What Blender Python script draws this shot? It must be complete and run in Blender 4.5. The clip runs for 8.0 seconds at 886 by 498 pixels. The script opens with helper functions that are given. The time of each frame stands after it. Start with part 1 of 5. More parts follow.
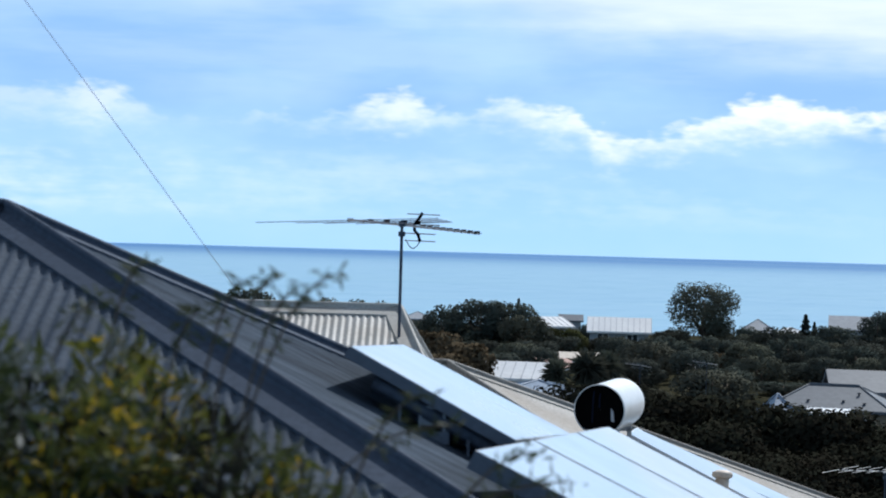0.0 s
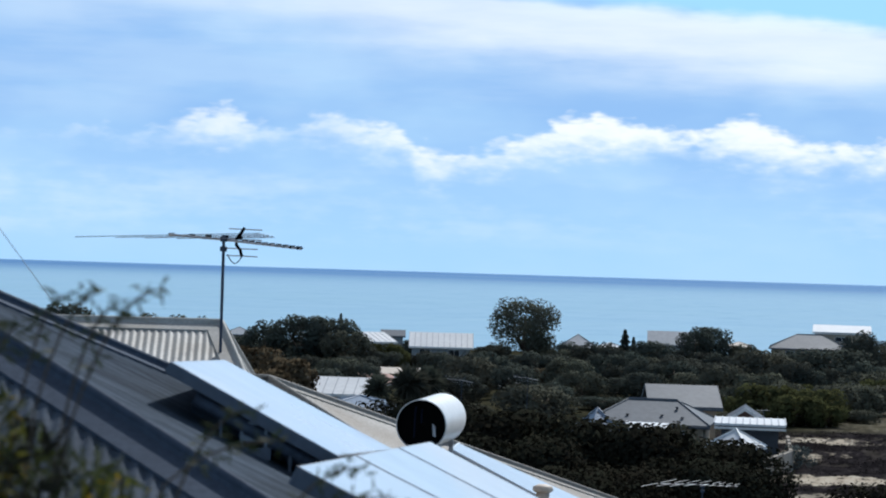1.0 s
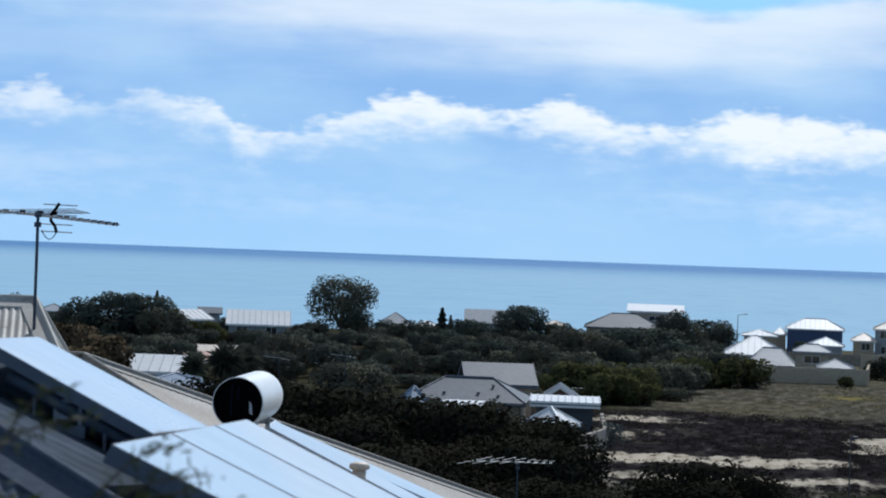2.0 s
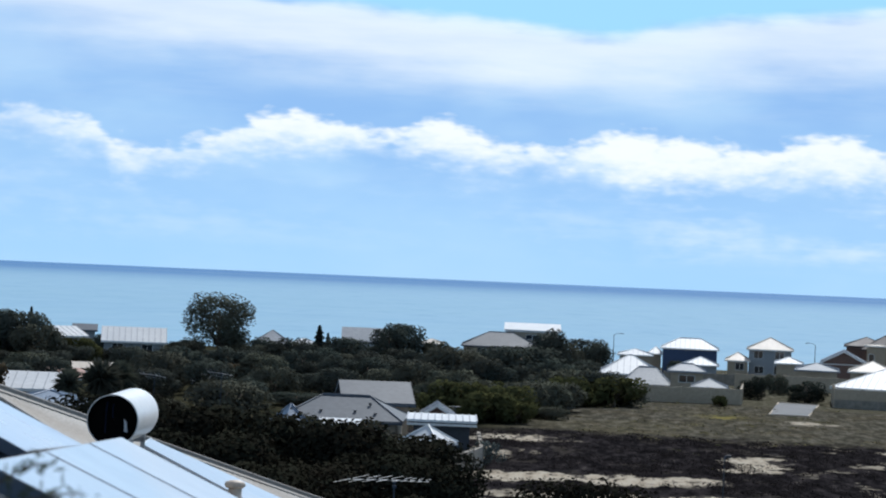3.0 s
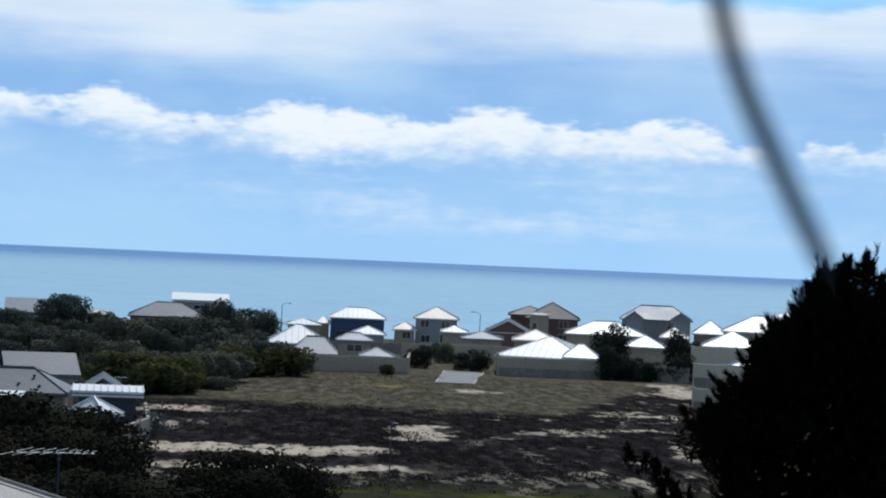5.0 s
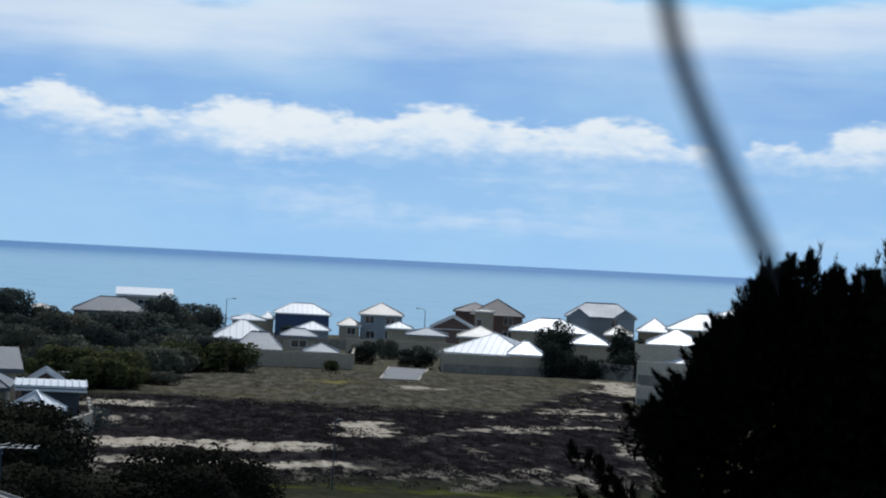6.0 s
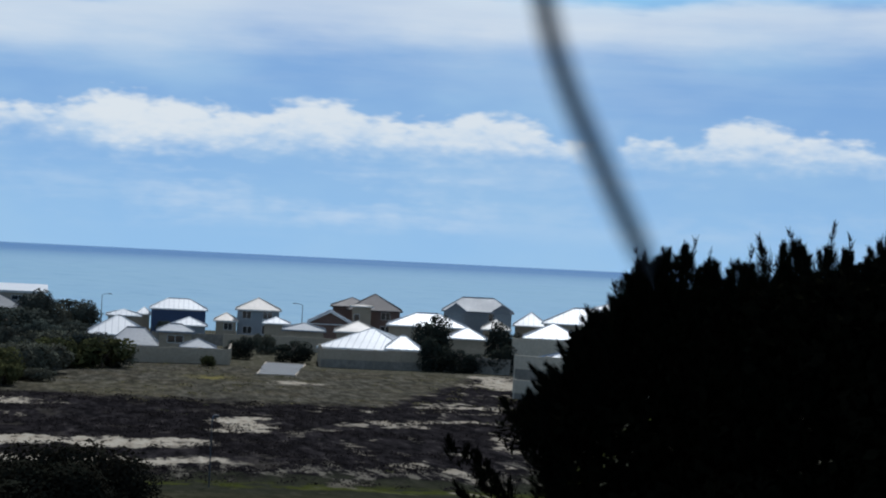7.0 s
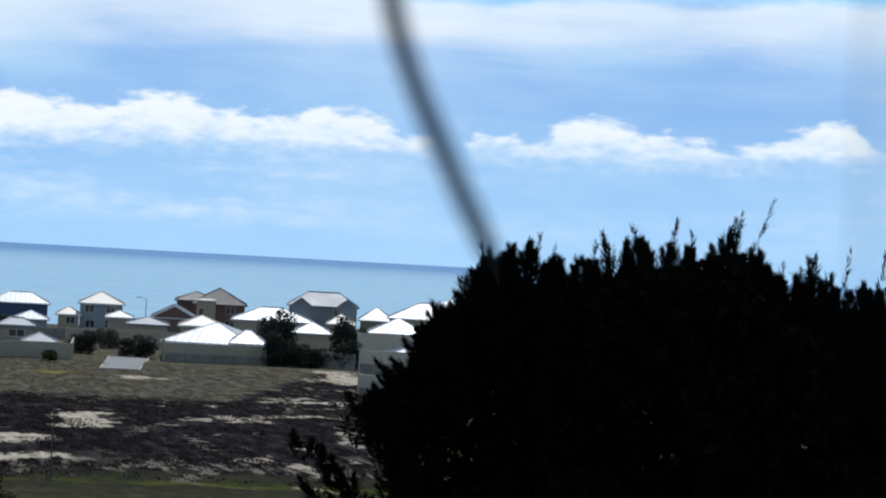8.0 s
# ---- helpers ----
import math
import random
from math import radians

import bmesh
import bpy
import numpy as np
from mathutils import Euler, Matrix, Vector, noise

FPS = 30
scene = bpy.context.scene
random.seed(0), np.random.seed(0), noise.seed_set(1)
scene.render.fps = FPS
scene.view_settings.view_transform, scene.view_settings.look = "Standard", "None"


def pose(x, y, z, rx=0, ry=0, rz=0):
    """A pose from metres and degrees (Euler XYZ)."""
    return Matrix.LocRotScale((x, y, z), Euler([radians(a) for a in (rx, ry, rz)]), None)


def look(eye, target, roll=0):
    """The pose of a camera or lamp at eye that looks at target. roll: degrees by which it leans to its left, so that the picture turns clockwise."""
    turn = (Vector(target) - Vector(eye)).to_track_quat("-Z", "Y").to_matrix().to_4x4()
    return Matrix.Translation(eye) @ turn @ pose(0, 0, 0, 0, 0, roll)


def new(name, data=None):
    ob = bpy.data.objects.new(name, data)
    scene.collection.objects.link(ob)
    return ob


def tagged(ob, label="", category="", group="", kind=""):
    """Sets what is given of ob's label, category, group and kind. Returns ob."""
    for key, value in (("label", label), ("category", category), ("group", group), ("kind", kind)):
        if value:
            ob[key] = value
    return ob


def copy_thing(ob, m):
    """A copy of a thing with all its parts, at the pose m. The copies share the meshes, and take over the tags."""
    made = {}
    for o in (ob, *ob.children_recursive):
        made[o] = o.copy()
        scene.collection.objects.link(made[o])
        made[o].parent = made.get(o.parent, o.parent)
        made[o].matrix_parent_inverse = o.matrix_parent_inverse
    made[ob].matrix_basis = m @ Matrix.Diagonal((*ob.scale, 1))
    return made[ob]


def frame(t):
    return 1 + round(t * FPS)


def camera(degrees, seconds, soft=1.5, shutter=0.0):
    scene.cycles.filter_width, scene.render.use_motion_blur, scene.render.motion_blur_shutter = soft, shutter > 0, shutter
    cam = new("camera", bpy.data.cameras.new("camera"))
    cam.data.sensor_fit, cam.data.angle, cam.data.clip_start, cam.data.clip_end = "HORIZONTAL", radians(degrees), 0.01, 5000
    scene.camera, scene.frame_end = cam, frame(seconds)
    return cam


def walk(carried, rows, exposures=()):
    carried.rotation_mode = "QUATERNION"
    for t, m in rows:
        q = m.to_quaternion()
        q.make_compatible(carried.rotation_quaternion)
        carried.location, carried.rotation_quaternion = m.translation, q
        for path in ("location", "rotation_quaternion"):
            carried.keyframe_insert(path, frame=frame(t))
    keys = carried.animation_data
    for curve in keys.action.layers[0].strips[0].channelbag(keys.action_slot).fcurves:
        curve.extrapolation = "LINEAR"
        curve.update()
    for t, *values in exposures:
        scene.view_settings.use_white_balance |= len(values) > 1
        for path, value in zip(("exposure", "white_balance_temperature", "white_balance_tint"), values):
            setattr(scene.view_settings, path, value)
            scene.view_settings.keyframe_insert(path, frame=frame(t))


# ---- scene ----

cam = camera(23.5, 8.0, soft=1.95)
cam.data.dof.use_dof = True
cam.data.dof.focus_distance = 45.0
cam.data.dof.aperture_fstop = 5.0
EYE = (0.0, 0.0, 20.0)
# seconds, yaw, pitch, roll: a hand-held pan from one spot
PATH = [
    (0.0, -0.005, -0.163, 1.623), (0.5, -2.357, 0.015, 1.844), (1.0, -4.766, 0.389, 1.753), (1.5, -6.315, 0.129, 1.977),
    (1.7, -7.904, 0.034, 2.044), (2.8, -12.068, 0.130, 2.411), (3.0, -12.934, 0.577, 2.496), (3.5, -14.848, 0.685, 2.595),
    (4.0, -16.966, 0.283, 2.567), (4.5, -19.517, 0.287, 2.594), (4.7, -20.772, 0.185, 2.508), (5.8, -22.917, 0.203, 2.793),
    (6.0, -23.339, 0.123, 2.930), (6.5, -24.632, 0.176, 3.035), (7.0, -26.640, 0.150, 2.855), (7.5, -29.051, 0.175, 2.964),
    (8.0, -30.789, 0.224, 3.176),
]
walk(cam, [(t, pose(*EYE, 90 + p, 0, y) @ pose(0, 0, 0, 0, 0, r)) for t, y, p, r in PATH],
     exposures=[(0.0, 0.33, 6500, 10), (0.5, 0.28, 6500, 10), (1.0, 0.2, 6550, 10), (1.5, 0.04, 6300, 10), (3.0, 0.16, 6500, 10), (3.5, 0.05, 6400, 10), (4.5, 0.05, 6420, 10), (6.0, -0.1, 6350, 10), (6.5, -0.2, 6280, 10), (7.5, -0.25, 6300, 10), (8.0, 0.1, 6450, 10)])

# ---------------------------------------------------------------- world and sun
SUN_BEARING, SUN_ELEV = 30.0, 45.0


class Nodes:
    """A few short ways to write node maths."""

    def __init__(self, tree):
        self.t = tree
        self.t.nodes.clear()

    def add(self, kind, **sets):
        n = self.t.nodes.new(kind)
        for k, v in sets.items():
            if k == "op":
                n.operation = v
            elif k == "blend":
                n.blend_type = v
            elif k == "data":
                n.data_type = v
        return n

    def put(self, socket, v):
        if isinstance(v, bpy.types.NodeSocket):
            self.t.links.new(v, socket)
        elif v is not None:
            socket.default_value = v

    def m(self, op, a, b=None, c=None):
        n = self.add("ShaderNodeMath", op=op)
        for i, v in enumerate((a, b, c)):
            self.put(n.inputs[i], v)
        return n.outputs[0]

    def step(self, v, lo, hi):
        n = self.add("ShaderNodeMapRange")
        n.interpolation_type = "SMOOTHSTEP"
        self.put(n.inputs[0], v), self.put(n.inputs[1], lo), self.put(n.inputs[2], hi)
        return n.outputs[0]

    def mix(self, f, a, b, blend="MIX"):
        n = self.add("ShaderNodeMix", data="RGBA", blend=blend)
        self.put(n.inputs[0], f)
        self.put(n.inputs[6], (*a, 1) if isinstance(a, tuple) else a)
        self.put(n.inputs[7], (*b, 1) if isinstance(b, tuple) else b)
        return n.outputs[2]

    def noise(self, vec, scale, detail=4.0, rough=0.55):
        n = self.add("ShaderNodeTexNoise")
        if vec is not None:
            self.put(n.inputs["Vector"], vec)
        n.inputs["Scale"].default_value, n.inputs["Detail"].default_value, n.inputs["Roughness"].default_value = scale, detail, rough
        return n.outputs[0]

    def vec(self, x, y, z):
        n = self.add("ShaderNodeCombineXYZ")
        for i, v in enumerate((x, y, z)):
            self.put(n.inputs[i], v)
        return n.outputs[0]

    def ramp(self, f, stops):
        n = self.add("ShaderNodeValToRGB")
        n.color_ramp.interpolation = "EASE"
        while len(n.color_ramp.elements) < len(stops):
            n.color_ramp.elements.new(0.5)
        for e, (p, v) in zip(n.color_ramp.elements, stops):
            e.position, e.color = p, (v, v, v, 1)
        self.put(n.inputs[0], f)
        return n.outputs[0]


world = bpy.data.worlds.new("sky")
scene.world = world
world.use_nodes = True
N = Nodes(world.node_tree)
coord = N.add("ShaderNodeTexCoord").outputs["Generated"]
sep = N.add("ShaderNodeSeparateXYZ")
N.put(sep.inputs[0], coord)
az = N.m("MULTIPLY", N.m("ARCTAN2", sep.outputs[0], sep.outputs[1]), 180 / math.pi)
el = N.m("MULTIPLY", sep.outputs[2], 100.0)     # hundredths, about the tangent of the height
sky = N.add("ShaderNodeTexSky")
sky.sky_type, sky.sun_disc = "NISHITA", False
sky.sun_elevation, sky.sun_rotation = radians(SUN_ELEV), radians(SUN_BEARING)
sky.air_density, sky.dust_density, sky.ozone_density = 1.0, 0.6, 2.0
flat = N.vec(N.m("MULTIPLY", az, 0.55), N.m("MULTIPLY", el, 0.75), 0.0)
n1 = N.noise(flat, 0.9, 3, 0.5)
n2 = N.noise(flat, 2.2, 2, 0.5)
n3 = N.noise(N.vec(N.m("MULTIPLY", az, 0.12), N.m("MULTIPLY", el, 0.5), 3.0), 1.0, 5, 0.55)
n4 = N.noise(flat, 6.0, 3, 0.5)
wob = N.m("ADD", N.m("MULTIPLY", N.m("SUBTRACT", n1, 0.5), 1.1), N.m("ADD", N.m("MULTIPLY", N.m("SUBTRACT", n2, 0.5), 1.7), N.m("MULTIPLY", N.m("SUBTRACT", n4, 0.5), 0.4)))
soft_wob = N.m("ADD", N.m("MULTIPLY", N.m("SUBTRACT", n1, 0.5), 1.3), N.m("MULTIPLY", N.m("SUBTRACT", n3, 0.5), 1.6))
where = N.m("DIVIDE", N.m("ADD", az, 12.0), 56.0)


def bearing_ramp(pairs):
    return N.m("MULTIPLY", N.ramp(where, [((b + 12) / 56, v / 20) for b, v in pairs]), 20.0)


def over(edge, lo, hi, ragged=wob):
    """How far the height is above an edge that runs along the bearing."""
    return N.step(N.m("ADD", N.m("SUBTRACT", el, edge), ragged), lo, hi)


def under(edge, lo, hi, ragged=wob):
    return N.step(N.m("ADD", N.m("SUBTRACT", edge, el), ragged), lo, hi)


# the row of fair-weather clouds: height of its tops and of its base by bearing, and how thick it is
tops = bearing_ramp([(-12, 6.6), (-9.2, 6.9), (-7.4, 5.7), (-3.6, 5.75), (-1.4, 7.05), (0.5, 6.1), (1.5, 6.9), (3.2, 6.35), (4.1, 5.55), (5.5, 5.35), (6.5, 5.8), (8.6, 7.28), (10.3, 6.8), (11.3, 6.3), (12.6, 7.25), (13.6, 6.8),
                     (14.3, 6.1), (16.4, 6.1), (17.7, 7.15), (18.9, 6.68), (21.9, 6.35), (22.65, 6.85), (26.1, 6.25), (27.35, 6.8), (30.4, 5.6), (31.0, 4.9), (31.6, 5.8), (32.8, 5.7), (34.4, 6.86), (38.7, 5.9), (41.3, 7.3), (42.3, 5.9)])
base = bearing_ramp([(-10, 5.1), (-3.5, 5.5), (-1.4, 5.3), (0.8, 5.7), (3.6, 5.1), (4.2, 3.9), (6.1, 4.5), (7.6, 5.2), (11.7, 5.45), (14.0, 4.75), (15.2, 4.9), (16.5, 4.9), (18.2, 4.1), (20.5, 4.45), (22.8, 4.7), (29.5, 4.7), (31.6, 5.05), (32.6, 4.9), (37.7, 5.0), (42.2, 5.5)])
thick = bearing_ramp([(-11, 3.0), (-9.2, 5.5), (-7.2, 2.0), (-3.8, 3.5), (-1.2, 7.5), (0.5, 5.0), (1.6, 5.5), (3.2, 8.5), (5.4, 7.5), (8.0, 9.6), (14, 9.6), (15.4, 9.0), (17, 9.8), (29.8, 9.2), (30.9, 3.0), (31.5, 8.5), (35, 9.2), (41.6, 9.2), (42.6, 1.0)])
cumulus = N.m("MULTIPLY", N.m("MULTIPLY", under(tops, -0.2, 0.5), over(base, -0.8, 0.9)), N.m("MULTIPLY", thick, 0.1))
# the high sheet: a crisp upper edge against clear blue and a soft lower one
sheet_top = bearing_ramp([(-12, 14.5), (3, 13.2), (9.3, 12.3), (13, 11.75), (17.4, 11.2), (18.8, 11.75), (20.5, 12.2), (24.5, 12.6), (27.2, 12.25), (28.2, 12.0), (31.5, 11.9), (34.5, 12.45), (44, 12.6)])
sheet_low = bearing_ramp([(-12, 11.9), (0, 10.9), (4, 10.3), (9.4, 9.5), (14, 8.9), (18, 9.0), (22, 9.6), (29, 10.0), (38, 10.2), (44, 10.6)])
high = N.m("MULTIPLY", under(sheet_top, -0.35, 0.45, soft_wob), over(sheet_low, -1.3, 1.4, soft_wob))
high = N.m("MULTIPLY", high, N.m("MULTIPLY", bearing_ramp([(-12, 2.0), (-4, 3.5), (0, 6.5), (4, 9.0), (10, 9.5), (43, 9.5)]), 0.1))
patch = bearing_ramp([(-12, 5.0), (-4, 3.0), (2, 2.5), (12, 1.5), (17, 2.5), (20, 5.0), (26, 5.5), (29, 2.0), (40, 2.5)])
wisps = N.m("MULTIPLY", N.m("MULTIPLY", N.step(N.m("ADD", n3, N.m("MULTIPLY", N.m("SUBTRACT", n2, 0.5), 0.35)), 0.40, 0.72), N.m("MULTIPLY", patch, 0.15)), N.m("MULTIPLY", N.step(N.m("SUBTRACT", 5.0, el), 0.0, 1.6), N.step(el, 0.2, 1.8)))
veil = N.mix(N.step(el, -0.5, 8.5), (0.36, 0.62, 0.93), (0.26, 0.475, 0.82))
veil = N.mix(N.m("MULTIPLY", N.step(N.noise(flat, 0.22, 4, 0.55), 0.38, 0.68), 0.6), veil, (0.42, 0.66, 0.91))
veil = N.mix(N.m("MULTIPLY", N.m("MULTIPLY", over(tops, 0.0, 1.5, 0.0), N.step(n3, 0.35, 0.65)), 0.35), veil, (0.50, 0.68, 0.90))
clear = N.mix(N.step(el, 9.0, 60.0), (0.33, 0.66, 0.98), (0.14, 0.32, 0.75))
col = N.mix(over(sheet_top, -0.8, 0.5, soft_wob), veil, clear)
col = N.mix(wisps, col, (0.62, 0.78, 0.96))
col = N.mix(N.m("MULTIPLY", high, N.m("ADD", 0.7, N.m("MULTIPLY", N.m("SUBTRACT", n3, 0.5), 0.7))), col, (0.83, 0.90, 0.96))
lump = N.step(N.m("ADD", N.m("SUBTRACT", el, base), N.m("ADD", N.m("MULTIPLY", N.m("SUBTRACT", n2, 0.5), 2.4), N.m("MULTIPLY", N.m("SUBTRACT", n4, 0.5), 1.2))), -0.6, 1.7)
col = N.mix(cumulus, col, N.mix(lump, (0.60, 0.76, 0.94), (0.86, 0.92, 0.96)))
bg_sky = N.add("ShaderNodeBackground")
N.put(bg_sky.inputs[0], N.mix(N.m("MULTIPLY", N.step(N.noise(coord, 2.2, 5, 0.55), 0.36, 0.62), 0.6), sky.outputs[0], (4.2, 4.5, 4.8)))
bg_sky.inputs[1].default_value = 0.08
bg_cloud = N.add("ShaderNodeBackground")
N.put(bg_cloud.inputs[0], col)
bg_cloud.inputs[1].default_value = 1.0
# low down the cloud sheets hide the clear sky; overhead it shows
total = N.add("ShaderNodeMixShader")
N.put(total.inputs[0], N.step(el, 16.0, 45.0))
N.put(total.inputs[1], bg_cloud.outputs[0]), N.put(total.inputs[2], bg_sky.outputs[0])
N.put(N.add("ShaderNodeOutputWorld").inputs[0], total.outputs[0])

sun_data = bpy.data.lights.new("sun", "SUN")
sun_data.energy, sun_data.angle, sun_data.color = 3.4, radians(0.6), (0.965, 0.985, 1.0)
sun = new("sun", sun_data)
sb, se = radians(SUN_BEARING), radians(SUN_ELEV)
sun.matrix_world = look((math.sin(sb) * math.cos(se) * 100, math.cos(sb) * math.cos(se) * 100, math.sin(se) * 100), (0, 0, 0))

# ---------------------------------------------------------------- materials
MATS = {}


def surface(name, base_col, rough=0.6, metal=0.0, vary=0.25, grain=8.0, bump=0.1, second=None, big=0.6, spec=0.5, island=0.0, translucent=0.0, random_tint=0.0, coat=0.0, stretch=None):
    """A painted, weathered or natural surface: colour varied at two scales, with fine relief."""
    mat = bpy.data.materials.new(name)
    mat.use_nodes = True
    n = Nodes(mat.node_tree)
    oc = n.add("ShaderNodeTexCoord").outputs["Object"]
    if stretch:
        mp = n.add("ShaderNodeMapping")
        mp.inputs["Scale"].default_value = stretch
        n.put(mp.inputs[0], oc)
        oc = mp.outputs[0]
    fine, large = n.noise(oc, grain, 5, 0.6), n.noise(oc, big, 3, 0.5)
    dark = tuple(c * (1 - vary) for c in base_col)
    lite = tuple(min(1, c * (1 + vary * 0.6)) for c in base_col)
    c = n.mix(n.step(fine, 0.3, 0.7), dark, lite)
    c = n.mix(n.m("MULTIPLY", n.step(large, 0.4, 0.7), 0.55), c, second or tuple(x * (1 - vary * 0.6) for x in base_col))
    if island:
        g = n.add("ShaderNodeNewGeometry").outputs["Random Per Island"]
        c = n.mix(n.m("MULTIPLY", g, island), c, second or tuple(x * 0.4 for x in base_col))
    if random_tint:
        r = n.add("ShaderNodeObjectInfo").outputs["Random"]
        c = n.mix(n.m("MULTIPLY", r, random_tint), c, second or tuple(x * 0.5 for x in base_col))
    p = n.add("ShaderNodeBsdfPrincipled")
    n.put(p.inputs["Base Color"], c)
    n.put(p.inputs["Roughness"], n.m("ADD", rough - 0.08, n.m("MULTIPLY", large, 0.16)))
    p.inputs["Metallic"].default_value = metal
    p.inputs["Specular IOR Level"].default_value = spec
    p.inputs["Coat Weight"].default_value = coat
    if bump:
        b = n.add("ShaderNodeBump")
        b.inputs["Strength"].default_value, b.inputs["Distance"].default_value = bump, 0.02
        n.put(b.inputs["Height"], fine)
        n.put(p.inputs["Normal"], b.outputs[0])
    out = p.outputs[0]
    if translucent:
        tr = n.add("ShaderNodeBsdfTranslucent")
        n.put(tr.inputs[0], c)
        mx = n.add("ShaderNodeMixShader")
        mx.inputs[0].default_value = translucent
        n.put(mx.inputs[1], out), n.put(mx.inputs[2], tr.outputs[0])
        out = mx.outputs[0]
    n.put(n.add("ShaderNodeOutputMaterial").inputs[0], out)
    MATS[name] = mat
    return mat


zinc = surface("grey_corrugated_steel", (0.086, 0.105, 0.132), 0.75, 0.0, 0.2, 30, 0.05, second=(0.052, 0.062, 0.078), big=1.2, spec=0.03)
zinc_cap = surface("grey_ridge_steel", (0.066, 0.084, 0.115), 0.55, 0.1, 0.2, 25, 0.05, big=1.5, spec=0.03)
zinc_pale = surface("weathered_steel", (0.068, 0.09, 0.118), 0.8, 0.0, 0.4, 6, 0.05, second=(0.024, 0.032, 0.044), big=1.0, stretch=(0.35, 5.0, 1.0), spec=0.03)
cream_steel = surface("cream_steel", (0.42, 0.41, 0.385), 0.55, 0.0, 0.15, 30, 0.04, second=(0.33, 0.29, 0.24), big=1.5, spec=0.15)
tan_steel = surface("tan_steel", (0.27, 0.26, 0.24), 0.55, 0.0, 0.25, 30, 0.05, second=(0.24, 0.2, 0.16), big=1.0, spec=0.15)
alu = surface("aluminium", (0.55, 0.57, 0.6), 0.35, 0.8, 0.12, 20, 0.03)
bracket_steel = surface("bracket_steel", (0.20, 0.23, 0.27), 0.5, 0.3, 0.15, 20, 0.03)
alu_dark = surface("dark_anodised_frame", (0.085, 0.105, 0.14), 0.5, 0.2, 0.15, 20, 0.03)
# Pale diffuse base carries the reflection of bright cloud in the glass.
panel_glass = surface("sky_pale_glass", (0.52, 0.58, 0.66), 0.25, 0.0, 0.05, 3, 0.0, spec=0.5, coat=0.3)
tank_white = surface("tank_shell", (0.72, 0.72, 0.71), 0.35, 0.1, 0.08, 10, 0.02)
black = surface("black_plastic", (0.003, 0.003, 0.0035), 0.9, 0.0, 0.2, 12, 0.05, spec=0.04)
rubber = surface("cable_rubber", (0.006, 0.010, 0.022), 0.8, 0.0, 0.2, 12, 0.05, spec=0.05)
terracotta = surface("beige_cap", (0.60, 0.50, 0.41), 0.6, 0.0, 0.2, 20, 0.05)
roof_white = surface("white_steel_roof", (0.72, 0.735, 0.74), 0.42, 0.0, 0.1, 2.0, 0.02, big=0.25, random_tint=0.12, second=(0.6, 0.62, 0.64), spec=0.15)
# Shading of the ribs on white roofs is put into this greyer colour.
roof_rib = surface("roof_rib", (0.45, 0.47, 0.5), 0.5, 0.0, 0.1, 2.0, 0.0, spec=0.15)
roof_grey = surface("grey_steel_roof", (0.112, 0.130, 0.152), 0.55, 0.0, 0.15, 2.0, 0.02, big=0.3, random_tint=0.2, spec=0.15)
roof_slate = surface("pale_grey_roof", (0.28, 0.31, 0.345), 0.55, 0.0, 0.15, 2.0, 0.02, big=0.3, random_tint=0.2, spec=0.15)
roof_blue = surface("blue_grey_roof", (0.24, 0.30, 0.38), 0.45, 0.0, 0.15, 2.0, 0.02, big=0.3, spec=0.15)
roof_brown = surface("brown_tile_roof", (0.125, 0.11, 0.108), 0.65, 0.0, 0.2, 3.0, 0.05, big=0.3, spec=0.15)
roof_pink = surface("terracotta_roof", (0.42, 0.24, 0.19), 0.6, 0.0, 0.2, 3.0, 0.05, big=0.3)
roof_cream = surface("cream_roof", (0.62, 0.55, 0.47), 0.5, 0.0, 0.12, 2.0, 0.02, big=0.3, spec=0.15)
wall_cream = surface("cream_render", (0.42, 0.345, 0.255), 0.85, 0.0, 0.12, 3.0, 0.05, second=(0.34, 0.275, 0.2), big=0.3)
# Lighter copy of the cream: brightness of the lit stepped walls is painted in.
wall_cream_lit = surface("lit_cream_render", (0.60, 0.51, 0.39), 0.85, 0.0, 0.12, 3.0, 0.05, second=(0.48, 0.40, 0.30), big=0.3)
wall_lime = surface("limestone_block", (0.27, 0.24, 0.20), 0.9, 0.0, 0.25, 2.0, 0.1, second=(0.19, 0.17, 0.14), big=0.4)
wall_grey = surface("blue_grey_render", (0.30, 0.325, 0.345), 0.8, 0.0, 0.12, 3.0, 0.05, big=0.3)
wall_navy = surface("navy_weatherboard", (0.035, 0.07, 0.16), 0.6, 0.0, 0.2, 3.0, 0.05, big=0.3)
wall_brick = surface("brown_brick", (0.20, 0.12, 0.095), 0.85, 0.0, 0.25, 4.0, 0.1, big=0.4)
wall_dark = surface("dark_cladding", (0.05, 0.055, 0.065), 0.7, 0.0, 0.25, 3.0, 0.05, big=0.4)
trim_white = surface("white_trim", (0.75, 0.75, 0.73), 0.5, 0.0, 0.08, 5.0, 0.0)
window_dark = surface("window_glass", (0.02, 0.026, 0.034), 0.08, 0.0, 0.1, 2.0, 0.0, spec=0.8)
bark = surface("bark", (0.13, 0.10, 0.075), 0.9, 0.0, 0.35, 12, 0.4, second=(0.07, 0.055, 0.045), big=2.0)
# Darkened bark: the shade of the backlit tree is put into its limbs too.
bark_dark = surface("dark_bark", (0.03, 0.024, 0.02), 0.95, 0.0, 0.35, 12, 0.4, spec=0.05)
